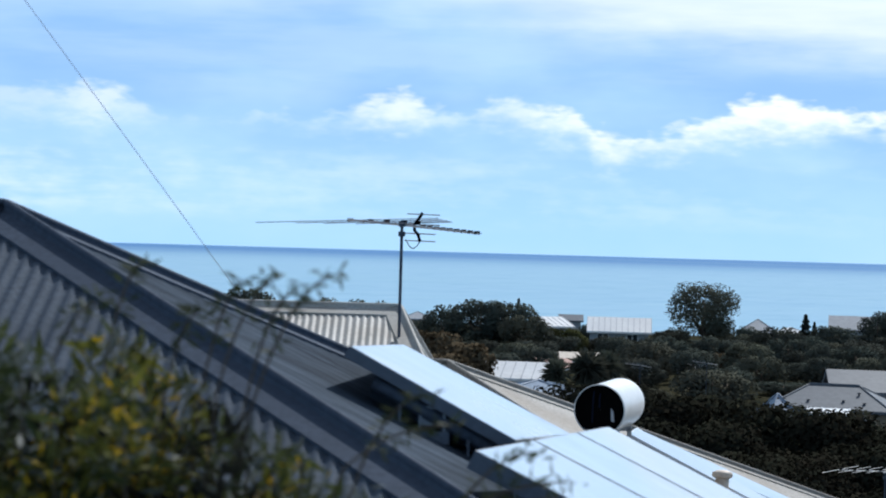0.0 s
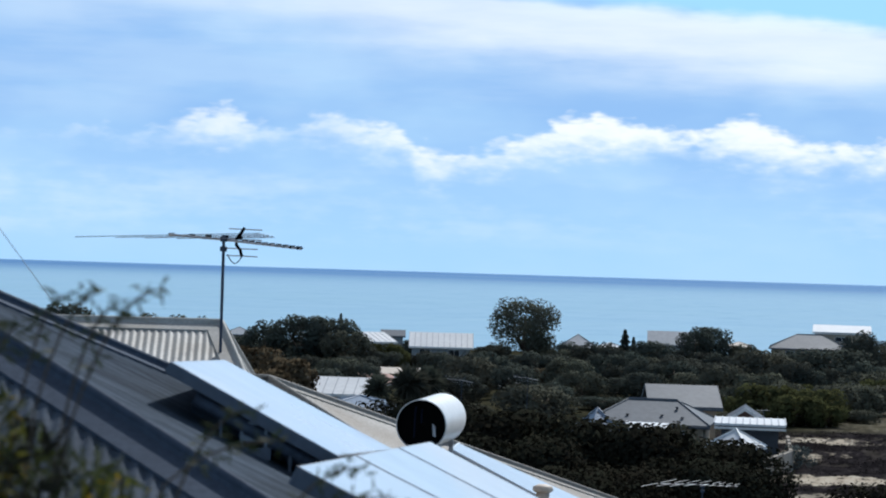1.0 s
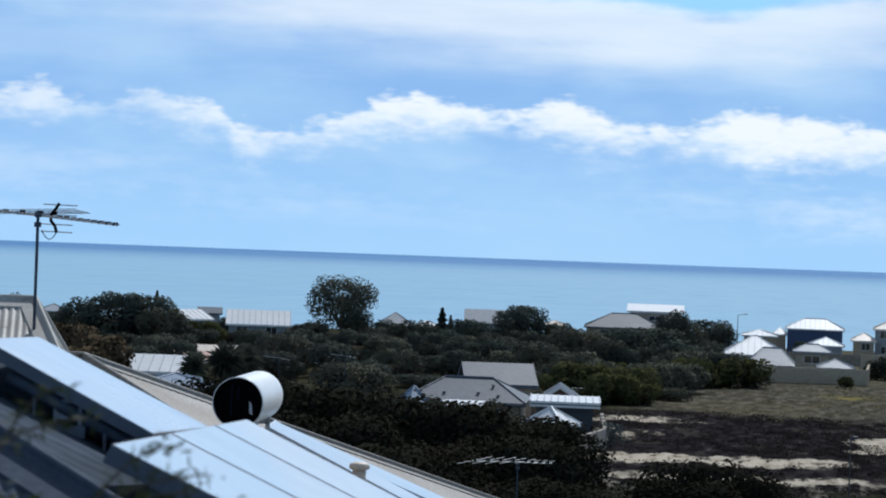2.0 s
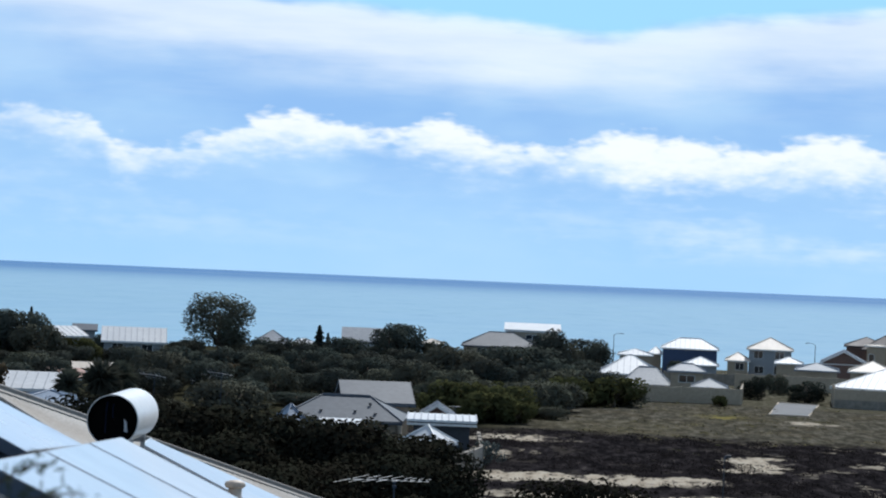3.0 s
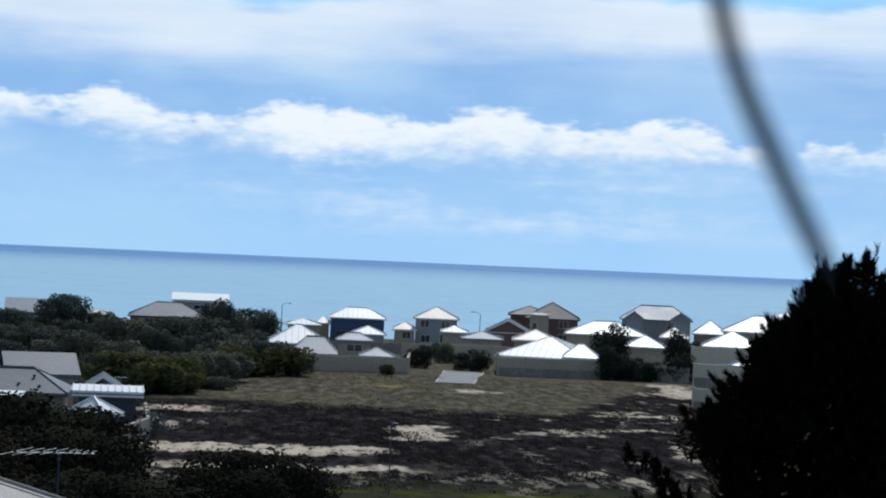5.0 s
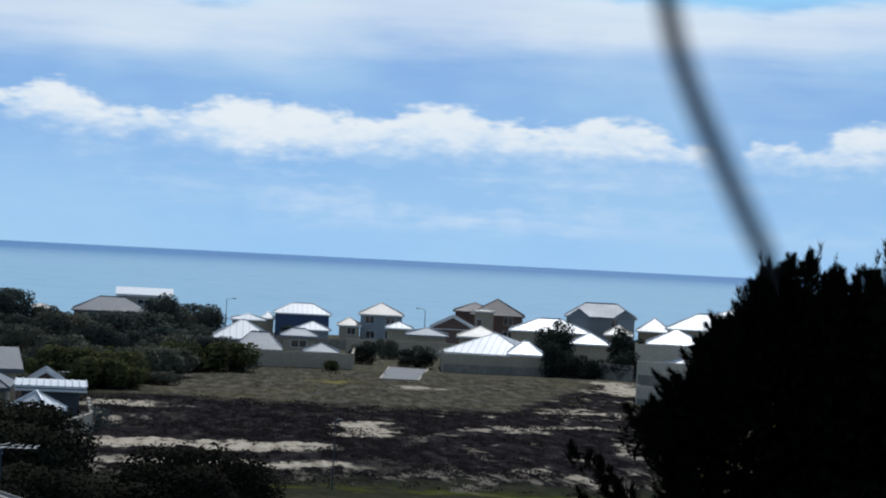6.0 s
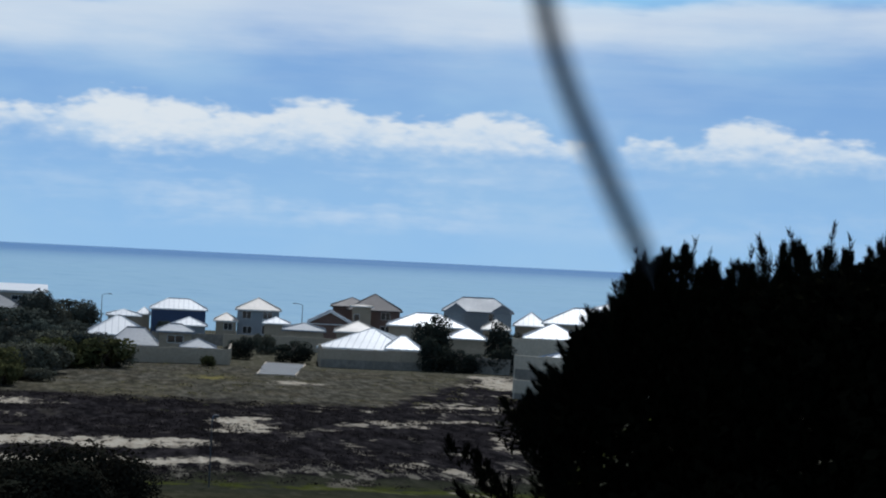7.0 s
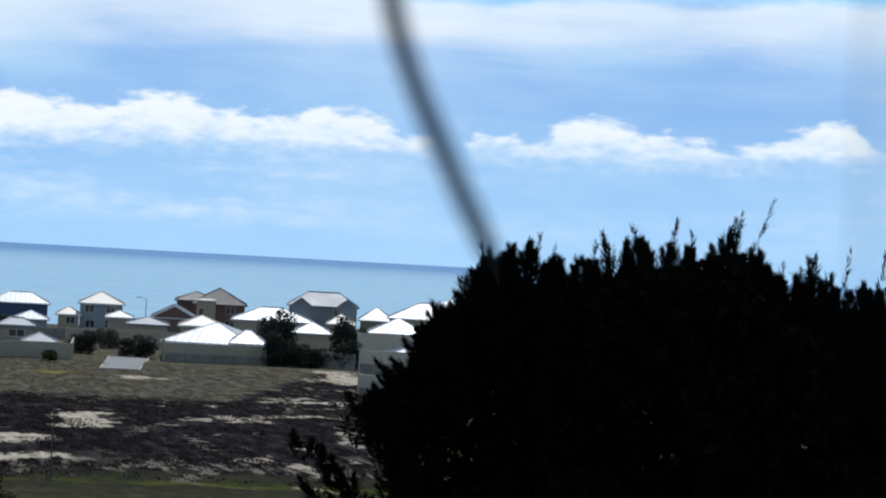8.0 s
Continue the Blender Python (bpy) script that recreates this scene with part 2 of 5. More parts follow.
# Distance haze is put into this foliage colour: lifted and cooler.
leaf_dark = surface("hazy_dark_foliage", (0.08, 0.1, 0.086), 0.6, 0, 0.3, 0.8, 0.0, second=(0.052, 0.052, 0.044), big=0.25, island=0.3, translucent=0.2, random_tint=0.7, spec=0.0)
# Foliage whose base is lowered to hold the shade of its unlit side.
leaf_shade = surface("shaded_foliage", (0.022, 0.026, 0.019), 0.6, 0, 0.3, 0.8, 0.0, second=(0.02, 0.015, 0.012), big=0.25, island=0.45, translucent=0.12, random_tint=0.3, spec=0.0)
# Olive foliage, also lifted to hold the haze over the bush.
leaf_mid = surface("hazy_olive_foliage", (0.112, 0.124, 0.094), 0.6, 0, 0.3, 0.8, 0.0, second=(0.072, 0.072, 0.058), big=0.25, island=0.3, translucent=0.2, random_tint=0.7, spec=0.0)
leaf_garden = surface("garden_tree_foliage", (0.034, 0.044, 0.036), 0.6, 0, 0.3, 0.8, 0.0, second=(0.024, 0.024, 0.020), big=0.25, island=0.3, translucent=0.1, random_tint=0.3, spec=0.0)
leaf_yellow = surface("yellow_green_foliage", (0.088, 0.096, 0.042), 0.6, 0, 0.3, 0.8, 0.0, second=(0.058, 0.06, 0.03), big=0.25, island=0.25, translucent=0.3, random_tint=0.3, spec=0.0)
leaf_brown = surface("brown_scrub_foliage", (0.105, 0.085, 0.055), 0.7, 0, 0.3, 0.8, 0.0, second=(0.07, 0.05, 0.035), big=0.25, island=0.25, translucent=0.2, random_tint=0.2, spec=0.0)
# Near-black base: shade of the backlit tree is put into the needle colour.
leaf_needle = surface("shaded_needle_foliage", (0.008, 0.0085, 0.005), 0.8, 0, 0.3, 4.0, 0.0, second=(0.005, 0.005, 0.0035), big=0.8, island=0.6, translucent=0.03, spec=0.0)
leaf_near = surface("fresh_leaf", (0.056, 0.072, 0.028), 0.5, 0, 0.3, 5.0, 0.0, second=(0.045, 0.055, 0.02), big=2.0, island=0.7, translucent=0.45, spec=0.06)
leaf_young = surface("young_leaf", (0.15, 0.15, 0.03), 0.5, 0, 0.3, 5.0, 0.0, second=(0.10, 0.10, 0.02), big=2.0, island=0.6, translucent=0.45, spec=0.06)
leaf_salt = surface("saltbush_leaf", (0.10, 0.125, 0.125), 0.7, 0, 0.25, 2.0, 0.0, second=(0.07, 0.085, 0.085), big=0.6, island=0.3, translucent=0.2, spec=0.0)
# Pale grey leaves hold the blurred highlights of the near bush.
leaf_grey = surface("grey_highlight_leaf", (0.17, 0.19, 0.18), 0.5, 0, 0.25, 5.0, 0.0, second=(0.10, 0.11, 0.09), big=2.0, island=0.7, translucent=0.3, spec=0.06)
blossom = surface("yellow_blossom", (0.50, 0.34, 0.02), 0.6, 0, 0.3, 5.0, 0.0, second=(0.3, 0.18, 0.01), big=2.0, island=0.5, translucent=0.35, spec=0.06)
dry_grass = surface("dry_grass", (0.15, 0.135, 0.07), 0.9, 0, 0.3, 1.0, 0.0, second=(0.10, 0.095, 0.045), big=0.3, island=0.6, spec=0.0)
scrub_dead = surface("dead_heath", (0.026, 0.0235, 0.025), 0.95, 0, 0.35, 1.0, 0.0, second=(0.019, 0.017, 0.018), big=0.3, island=0.7, spec=0.0, translucent=0.35)
concrete = surface("concrete", (0.13, 0.135, 0.14), 0.85, 0, 0.15, 3.0, 0.1, big=0.4)
sea_mat = bpy.data.materials.new("sea_water")


def make_sea(mat):
    mat.use_nodes = True
    n = Nodes(mat.node_tree)
    oc = n.add("ShaderNodeTexCoord").outputs["Object"]
    mp = n.add("ShaderNodeMapping")
    mp.inputs["Scale"].default_value = (0.02, 0.055, 1)
    n.put(mp.inputs[0], oc)
    sp = n.add("ShaderNodeSeparateXYZ")
    n.put(sp.inputs[0], oc)
    swell, fine = n.noise(mp.outputs[0], 1.0, 5, 0.6), n.noise(oc, 0.35, 4, 0.6)
    broad = n.noise(n.vec(n.m("MULTIPLY", sp.outputs[0], 0.0008), n.m("MULTIPLY", sp.outputs[1], 0.006), 0.0), 1.0, 3, 0.5)
    c = n.mix(n.step(n.m("ADD", sp.outputs[1], n.m("MULTIPLY", broad, 300.0)), 1700.0, 3700.0), (0.265, 0.44, 0.575), (0.075, 0.20, 0.41))
    c = n.mix(n.m("MULTIPLY", n.step(broad, 0.45, 0.65), 0.25), c, (0.27, 0.45, 0.56))
    chop = n.noise(n.vec(n.m("MULTIPLY", sp.outputs[0], 0.05), n.m("MULTIPLY", sp.outputs[1], 0.02), 2.0), 1.0, 6, 0.7)
    lanes = n.noise(n.vec(n.m("MULTIPLY", sp.outputs[0], 0.002), n.m("MULTIPLY", sp.outputs[1], 0.012), 5.0), 1.0, 4, 0.6)
    c = n.mix(n.m("MULTIPLY", n.step(chop, 0.5, 0.72), 0.28), c, (0.36, 0.52, 0.62))
    c = n.mix(n.m("MULTIPLY", n.step(chop, 0.5, 0.32), 0.25), c, (0.13, 0.29, 0.45))
    c = n.mix(n.m("MULTIPLY", n.step(lanes, 0.5, 0.68), 0.1), c, (0.15, 0.33, 0.50))
    p = n.add("ShaderNodeBsdfPrincipled")
    n.put(p.inputs["Base Color"], c)
    p.inputs["Roughness"].default_value, p.inputs["Specular IOR Level"].default_value = 0.8, 0.05
    b = n.add("ShaderNodeBump")
    b.inputs["Strength"].default_value, b.inputs["Distance"].default_value = 0.6, 0.5
    n.put(b.inputs["Height"], n.m("ADD", swell, n.m("MULTIPLY", fine, 0.4)))
    n.put(p.inputs["Normal"], b.outputs[0])
    n.put(n.add("ShaderNodeOutputMaterial").inputs[0], p.outputs[0])


make_sea(sea_mat)
ground_mat = bpy.data.materials.new("coastal_ground")


def make_ground(mat):
    """Heath, sand tracks and grass; x runs across the slope and y down it towards the sea."""
    mat.use_nodes = True
    n = Nodes(mat.node_tree)
    oc = n.add("ShaderNodeTexCoord").outputs["Object"]
    sp = n.add("ShaderNodeSeparateXYZ")
    n.put(sp.inputs[0], oc)
    x, y = sp.outputs[0], sp.outputs[1]
    stretched = n.vec(n.m("MULTIPLY", x, 0.26), n.m("MULTIPLY", y, 0.11), 0.0)
    w1, w2 = n.noise(stretched, 1.0, 6, 0.65), n.noise(n.vec(n.m("MULTIPLY", x, 1.2), n.m("MULTIPLY", y, 0.3), 0.0), 1.0, 4, 0.6)
    w3 = n.noise(oc, 0.06, 3, 0.5)
    w4 = n.noise(n.vec(n.m("MULTIPLY", x, 0.85), n.m("MULTIPLY", y, 0.2), 0.0), 1.0, 6, 0.75)
    grass = n.mix(n.step(w2, 0.3, 0.7), (0.056, 0.054, 0.042), (0.108, 0.100, 0.080))
    grass = n.mix(n.m("MULTIPLY", n.step(w3, 0.5, 0.65), 0.6), grass, (0.105, 0.096, 0.062))
    grass = n.mix(n.m("MULTIPLY", n.step(w1, 0.46, 0.62), 0.55), grass, (0.075, 0.062, 0.04))
    grass = n.mix(n.m("MULTIPLY", n.step(w4, 0.5, 0.62), 0.6), grass, (0.165, 0.15, 0.12))
    grass = n.mix(n.m("MULTIPLY", n.step(w4, 0.5, 0.42), 0.7), grass, (0.042, 0.04, 0.03))
    grass = n.mix(n.m("MULTIPLY", n.step(n.noise(stretched, 2.6, 4, 0.7), 0.52, 0.6), 0.55), grass, (0.055, 0.05, 0.038))
    heath = n.mix(n.step(w4, 0.4, 0.62), (0.009, 0.0085, 0.0095), (0.031, 0.0275, 0.029))
    heath = n.mix(n.m("MULTIPLY", n.step(w4, 0.6, 0.68), 0.35), heath, (0.15, 0.13, 0.115))
    sand = n.mix(n.step(w2, 0.3, 0.7), (0.36, 0.31, 0.24), (0.47, 0.42, 0.34))
    jit = n.m("MULTIPLY", n.m("SUBTRACT", w1, 0.5), 26.0)
    yy = n.m("SUBTRACT", n.m("ADD", y, jit), n.m("MULTIPLY", n.m("MAXIMUM", n.m("SUBTRACT", x, 24.0), 0.0), 3.0))
    c = n.mix(n.step(yy, 187.0, 195.0), heath, grass)
    c = n.mix(n.m("SUBTRACT", 1.0, n.step(yy, 120.0, 126.0)), c, n.mix(0.85, grass, (0.022, 0.025, 0.016)))
    specks = n.m("MULTIPLY", n.step(w1, 0.56, 0.62), n.m("ADD", 0.06, n.m("MULTIPLY", n.step(x, 8.0, 24.0), 0.75)))
    c = n.mix(n.m("MULTIPLY", specks, n.m("SUBTRACT", 1.0, n.step(yy, 186.0, 200.0))), c, sand)

    def strip(x0, x1, y0, y1, soft):
        wig = n.m("ADD", n.m("MULTIPLY", n.m("SUBTRACT", w1, 0.5), 15.0), n.m("MULTIPLY", n.m("SUBTRACT", w4, 0.5), 9.0))
        a = n.m("MULTIPLY", n.step(n.m("ADD", x, wig), x0 - soft, x0 + soft), n.m("SUBTRACT", 1.0, n.step(n.m("ADD", x, wig), x1 - soft, x1 + soft)))
        b2 = n.m("MULTIPLY", n.step(n.m("ADD", y, wig), y0 - 0.8, y0 + 0.8), n.m("SUBTRACT", 1.0, n.step(n.m("ADD", y, wig), y1 - 0.8, y1 + 0.8)))
        return n.m("MULTIPLY", n.m("MULTIPLY", a, b2), n.step(w2, 0.3, 0.42))

    for x0, x1, y0, y1, s in ((-10.5, 5.5, 141, 146.5, 1.5), (-9, 8.0, 129.5, 132.5, 2.5), (8.4, 11.6, 156, 170, 0.6), (41, 46, 224, 250, 1), (-12, -6, 175, 181, 1), (-13, -9, 158, 166, 1), (17, 20.5, 219, 223.5, 1), (30, 37, 190, 194, 2), (25, 31, 171, 173.5, 2)):
        c = n.mix(strip(x0, x1, y0, y1, s), c, sand)
    litter = n.m("MULTIPLY", n.m("MULTIPLY", n.step(yy, 121.0, 124.0), n.m("SUBTRACT", 1.0, n.step(yy, 128.0, 134.0))), n.step(w4, 0.5, 0.58))
    c = n.mix(n.m("MULTIPLY", litter, 0.6), c, (0.22, 0.2, 0.16))
    green = n.m("MULTIPLY", n.m("MULTIPLY", n.step(yy, 112.0, 115.0), n.m("SUBTRACT", 1.0, n.step(yy, 117.0, 120.0))), n.step(w1, 0.42, 0.52))
    c = n.mix(n.m("MULTIPLY", green, 0.7), c, (0.055, 0.065, 0.012))
    c = n.mix(n.m("MULTIPLY", strip(8, 12.5, 221, 227, 2.5), n.m("MULTIPLY", n.step(w4, 0.4, 0.6), 0.5)), c, (0.30, 0.25, 0.03))
    floor_ = n.m("MULTIPLY", n.m("SUBTRACT", 1.0, n.step(x, -13.0, -6.0)), n.step(y, 180.0, 195.0))
    far_ = n.step(y, 246.0, 258.0)
    c = n.mix(far_, c, n.mix(n.step(w2, 0.35, 0.6), (0.13, 0.12, 0.09), (0.065, 0.063, 0.043)))
    c = n.mix(floor_, c, n.mix(n.step(w2, 0.35, 0.6), (0.025, 0.026, 0.016), (0.045, 0.042, 0.026)))
    near_ = n.m("SUBTRACT", 1.0, n.step(y, 95.0, 112.0))
    c = n.mix(near_, c, n.mix(n.step(w2, 0.35, 0.6), (0.03, 0.032, 0.018), (0.055, 0.05, 0.03)))
    p = n.add("ShaderNodeBsdfPrincipled")
    n.put(p.inputs["Base Color"], c)
    p.inputs["Roughness"].default_value = 0.95
    p.inputs["Specular IOR Level"].default_value = 0.0
    b = n.add("ShaderNodeBump")
    b.inputs["Strength"].default_value, b.inputs["Distance"].default_value = 0.8, 0.3
    n.put(b.inputs["Height"], n.m("ADD", w4, w2))
    n.put(p.inputs["Normal"], b.outputs[0])
    n.put(n.add("ShaderNodeOutputMaterial").inputs[0], p.outputs[0])


make_ground(ground_mat)

# ---------------------------------------------------------------- mesh helpers


class M:
    """Collects vertices and faces for one mesh."""

    def __init__(self):
        self.v, self.f = [], []

    def face(self, *pts):
        k = len(self.v)
        self.v += [tuple(p) for p in pts]
        self.f.append(tuple(range(k, k + len(pts))))
        return self

    def box(self, x0, y0, z0, x1, y1, z1):
        k = len(self.v)
        self.v += [(x, y, z) for z in (z0, z1) for x, y in ((x0, y0), (x1, y0), (x1, y1), (x0, y1))]
        self.f += [tuple(k + i for i in q) for q in ((3, 2, 1, 0), (4, 5, 6, 7), (0, 1, 5, 4), (1, 2, 6, 5), (2, 3, 7, 6), (3, 0, 4, 7))]
        return self

    def prism(self, low, up):
        """A slab between a polygon and the same polygon moved by up."""
        k, n = len(self.v), len(low)
        self.v += [tuple(p) for p in low] + [tuple(Vector(p) + Vector(up)) for p in low]
        self.f += [tuple(range(k + n - 1, k - 1, -1)), tuple(range(k + n, k + 2 * n))]
        self.f += [(k + i, k + (i + 1) % n, k + n + (i + 1) % n, k + n + i) for i in range(n)]
        return self

    def tube(self, pts, radii, sides=8, cap=True):
        pts = [Vector(p) for p in pts]
        if not isinstance(radii, (list, tuple)):
            radii = [radii] * len(pts)
        k = len(self.v)
        side = None
        for i, p in enumerate(pts):
            d = (pts[min(i + 1, len(pts) - 1)] - pts[max(i - 1, 0)]).normalized()
            if side is None:
                side = d.orthogonal().normalized()
            side = (side - d * side.dot(d)).normalized()
            other = d.cross(side)
            for j in range(sides):
                a = 2 * math.pi * j / sides
                self.v.append(tuple(p + (side * math.cos(a) + other * math.sin(a)) * radii[i]))
        for i in range(len(pts) - 1):
            for j in range(sides):
                a, b = k + i * sides + j, k + i * sides + (j + 1) % sides
                self.f.append((a, b, b + sides, a + sides))
        if cap:
            self.f += [tuple(k + j for j in reversed(range(sides))), tuple(k + (len(pts) - 1) * sides + j for j in range(sides))]
        return self

    def mesh(self, name, mat, smooth=False):
        me = bpy.data.meshes.new(name)
        me.from_pydata(self.v, [], self.f)
        me.materials.append(mat)
        if smooth:
            me.polygons.foreach_set("use_smooth", [True] * len(me.polygons))
        me.update()
        return me


def part(name, m, mat, parent, label="", smooth=False):
    ob = new(name, m.mesh(name, mat, smooth))
    ob.parent = parent
    if label:
        tagged(ob, label)
    return ob


def thing(name, label, category, group="", at=None, kind=""):
    ob = new(name)
    if at is not None:
        ob.matrix_basis = at
    return tagged(ob, label, category, group, kind)


def spot(bearing, d):
    return d * math.sin(radians(bearing)), d * math.cos(radians(bearing))


AXIS = 18.0    # bearing straight down the slope to the sea
CA, SA = math.cos(radians(AXIS)), math.sin(radians(AXIS))
PROFILE = [(-80, 15.6), (10, 15.2), (25, 14.6), (60, 10.6), (118, 6.7), (140, 6.45), (229, 5.8), (258, 5.5), (300, 4.7), (360, 3.2), (420, 1.6), (470, 0.6), (505, -0.6), (560, -3.0), (900, -6.0)]


def lie(x, y):
    """Height of the ground."""
    s, c = x * SA + y * CA, x * CA - y * SA
    z = float(np.interp(s, [p[0] for p in PROFILE], [p[1] for p in PROFILE]))
    return z + 0.25 * noise.noise((s * 0.05, c * 0.05, 0.0)) * min(1, max(0, (s - 20) / 40))


# ---------------------------------------------------------------- the ground and the sea
def build_ground():
    ss = sorted(set(list(np.arange(-80, 110, 8.0)) + list(np.arange(110, 262, 2.0)) + list(np.arange(262, 520, 8.0)) + [560, 700, 900]))
    cs = sorted(set(list(np.arange(-400, -60, 20.0)) + list(np.arange(-60, 80, 3.0)) + list(np.arange(80, 460, 20.0))))
    m = M()
    for s in ss:
        for c in cs:
            x, y = c * CA + s * SA, -c * SA + s * CA
            m.v.append((c, s, lie(x, y)))
    w = len(cs)
    m.f = [(i * w + j, i * w + j + 1, (i + 1) * w + j + 1, (i + 1) * w + j) for i in range(len(ss) - 1) for j in range(w - 1)]
    ob = new("ground", m.mesh("ground", ground_mat, True))
    ob.matrix_basis = pose(0, 0, 0, 0, 0, -AXIS)
    tagged(ob, "sloping coastal ground with heath, sand tracks and dry grass", "ground", kind="structure")
    sea = M()
    sea.face((-6000, 470, -1), (6000, 470, -1), (6000, 7000, -1), (-6000, 7000, -1))
    so = new("water", sea.mesh("water", sea_mat))
    so.matrix_basis = pose(0, 0, 0, 0, 0, -AXIS)
    tagged(so, "calm turquoise sea darkening to blue towards the horizon", "sea", kind="structure")


build_ground()

# ---------------------------------------------------------------- roofs close by


def corrugated(m, origin, along, down, u0, u1, v_top, v_bot, pitch=0.076, amp=0.0075, steps=6):
    """Sine-ribbed sheet. along: level unit vector; down: unit vector down the slope; the ribs run down."""
    along, down = Vector(along).normalized(), Vector(down).normalized()
    up = along.cross(down)
    if up.z < 0:
        up = -up
    n = int((u1 - u0) / pitch * steps)
    k = len(m.v)
    for i in range(n + 1):
        u = u0 + (u1 - u0) * i / n
        lift = up * (amp * math.sin(2 * math.pi * u / pitch))
        a, b = v_top(u), max(v_top(u), v_bot(u))
        m.v.append(tuple(Vector(origin) + along * u + down * a + lift))
        m.v.append(tuple(Vector(origin) + along * u + down * b + lift))
    m.f += [(k + 2 * i, k + 2 * i + 1, k + 2 * i + 3, k + 2 * i + 2) for i in range(n)]


def hip_cap(m, a, b, n1, n2, wing=0.17, roll=0.022, lift=0.02):
    """Folded capping along the line a-b: a round roll with a flat wing on either side, lying along the two roof planes."""
    a, b = Vector(a), Vector(b)
    d = (b - a).normalized()
    up = (Vector(n1).normalized() + Vector(n2).normalized()).normalized()
    outs = []
    for nrm, other in ((Vector(n1).normalized(), Vector(n2)), (Vector(n2).normalized(), Vector(n1))):
        out = d.cross(nrm).normalized()
        outs.append((-out if out.dot(other) > 0 else out, nrm))
    (o1, m1), (o2, m2) = outs
    across = (o1 - o2).normalized()
    prof = [o1 * (wing + 0.003) - m1 * 0.014, o1 * wing, o1 * (roll * 1.3)]
    prof += [up * (roll * 1.05) + (across * math.cos(q) + up * math.sin(q)) * roll for q in np.linspace(-0.5, math.pi + 0.5, 11)]
    prof += [o2 * (roll * 1.3), o2 * wing, o2 * (wing + 0.003) - m2 * 0.014]
    loop_ = prof + [p - up * 0.004 for p in reversed(prof)]
    m.prism([a + up * lift + p for p in loop_], b - a)


def hipped_house(name, label, apex, theta, tan_p, ridge_len, run, sheet, end_sheet, cap, cap_far, wall, ground_z, hip_ratio=1.0, wing=0.17):
    """A house whose ridge runs left from the apex, with a hip end facing right. theta: turn of the ridge."""
    th = radians(theta)
    u, v = Vector((math.cos(th), math.sin(th), 0)), Vector((-math.sin(th), math.cos(th), 0))
    A = Vector(apex)
    slope = math.hypot(1, tan_p)
    h = thing(name, label, "house", at=None)
    n_front, n_back = (-v * tan_p + Vector((0, 0, 1))), (v * tan_p + Vector((0, 0, 1)))
    n_end = u * tan_p + Vector((0, 0, hip_ratio))
    ends = run * hip_ratio
    front = M()
    corrugated(front, A, u, (-v - Vector((0, 0, tan_p))), -ridge_len, ends, lambda q: max(0.0, q / hip_ratio) * slope, lambda q: run * slope)
    part("roof_sheet", front, sheet, h, smooth=True)
    back = M()
    corrugated(back, A, u, (v - Vector((0, 0, tan_p))), -ridge_len, ends, lambda q: max(0.0, q / hip_ratio) * slope, lambda q: run * slope)
    part("roof_sheet", back, sheet, h, smooth=True)
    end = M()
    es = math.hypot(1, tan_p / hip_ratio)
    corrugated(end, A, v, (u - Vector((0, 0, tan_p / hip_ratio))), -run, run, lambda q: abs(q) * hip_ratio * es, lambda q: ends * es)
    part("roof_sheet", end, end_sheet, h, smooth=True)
    drop = Vector((0, 0, -tan_p * run))
    near_corner, far_corner = A + u * ends - v * run + drop, A + u * ends + v * run + drop
    m1 = M()
    hip_cap(m1, A, near_corner, n_front, n_end, wing)
    part("hip_cap", m1, cap, h)
    m2 = M()
    hip_cap(m2, A, far_corner, n_back, n_end, wing=0.16)
    part("hip_cap", m2, cap_far, h)
    m3 = M()
    hip_cap(m3, A - u * ridge_len, A, n_front, n_back)
    part("ridge_cap", m3, cap, h)
    c1, c2 = near_corner, far_corner
    c3, c4 = A - u * ridge_len + v * run + drop, A - u * ridge_len - v * run + drop
    for p, q in ((c4, c1), (c1, c2), (c2, c3)):
        g = M()
        g.prism([p + Vector((0, 0, -0.14)), q + Vector((0, 0, -0.14)), q + Vector((0, 0, -0.02)), p + Vector((0, 0, -0.02))], (q - p).cross(Vector((0, 0, 1))).normalized() * 0.12)
        part("gutter", g, cap, h)
    w = M()
    inset = 0.45
    pts = [c1 - u * inset + v * inset, c2 - u * inset - v * inset, c3 - v * inset, c4 + v * inset]
    w.prism([(p.x, p.y, ground_z - 0.6) for p in pts], (0, 0, c1.z - 0.02 - ground_z + 0.6))
    part("wall", w, wall, h)
    gable = M()
    gable.prism([c3 + Vector((0, 0, -0.02)), c4 + Vector((0, 0, -0.02)), A - u * ridge_len + Vector((0, 0, -0.03))], u * 0.1)
    part("gable", gable, wall, h)
    return h


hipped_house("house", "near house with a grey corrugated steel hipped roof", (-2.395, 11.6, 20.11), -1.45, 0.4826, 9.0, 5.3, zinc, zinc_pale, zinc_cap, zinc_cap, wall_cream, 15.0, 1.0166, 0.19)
hipped_house("house", "house behind with a weathered tan steel hipped roof", (0.07, 22.0, 18.74), -10.0, 0.42, 6.0, 5.4, tan_steel, tan_steel, tan_steel, tan_steel, wall_cream, 14.5)
hipped_house("house", "neighbouring house with a cream corrugated roof carrying an aerial", (-0.45, 22.6, 19.28), 0.0, 0.46, 7.0, 3.2, cream_steel, cream_steel, cream_steel, cream_steel, wall_cream, 14.5, 0.25)


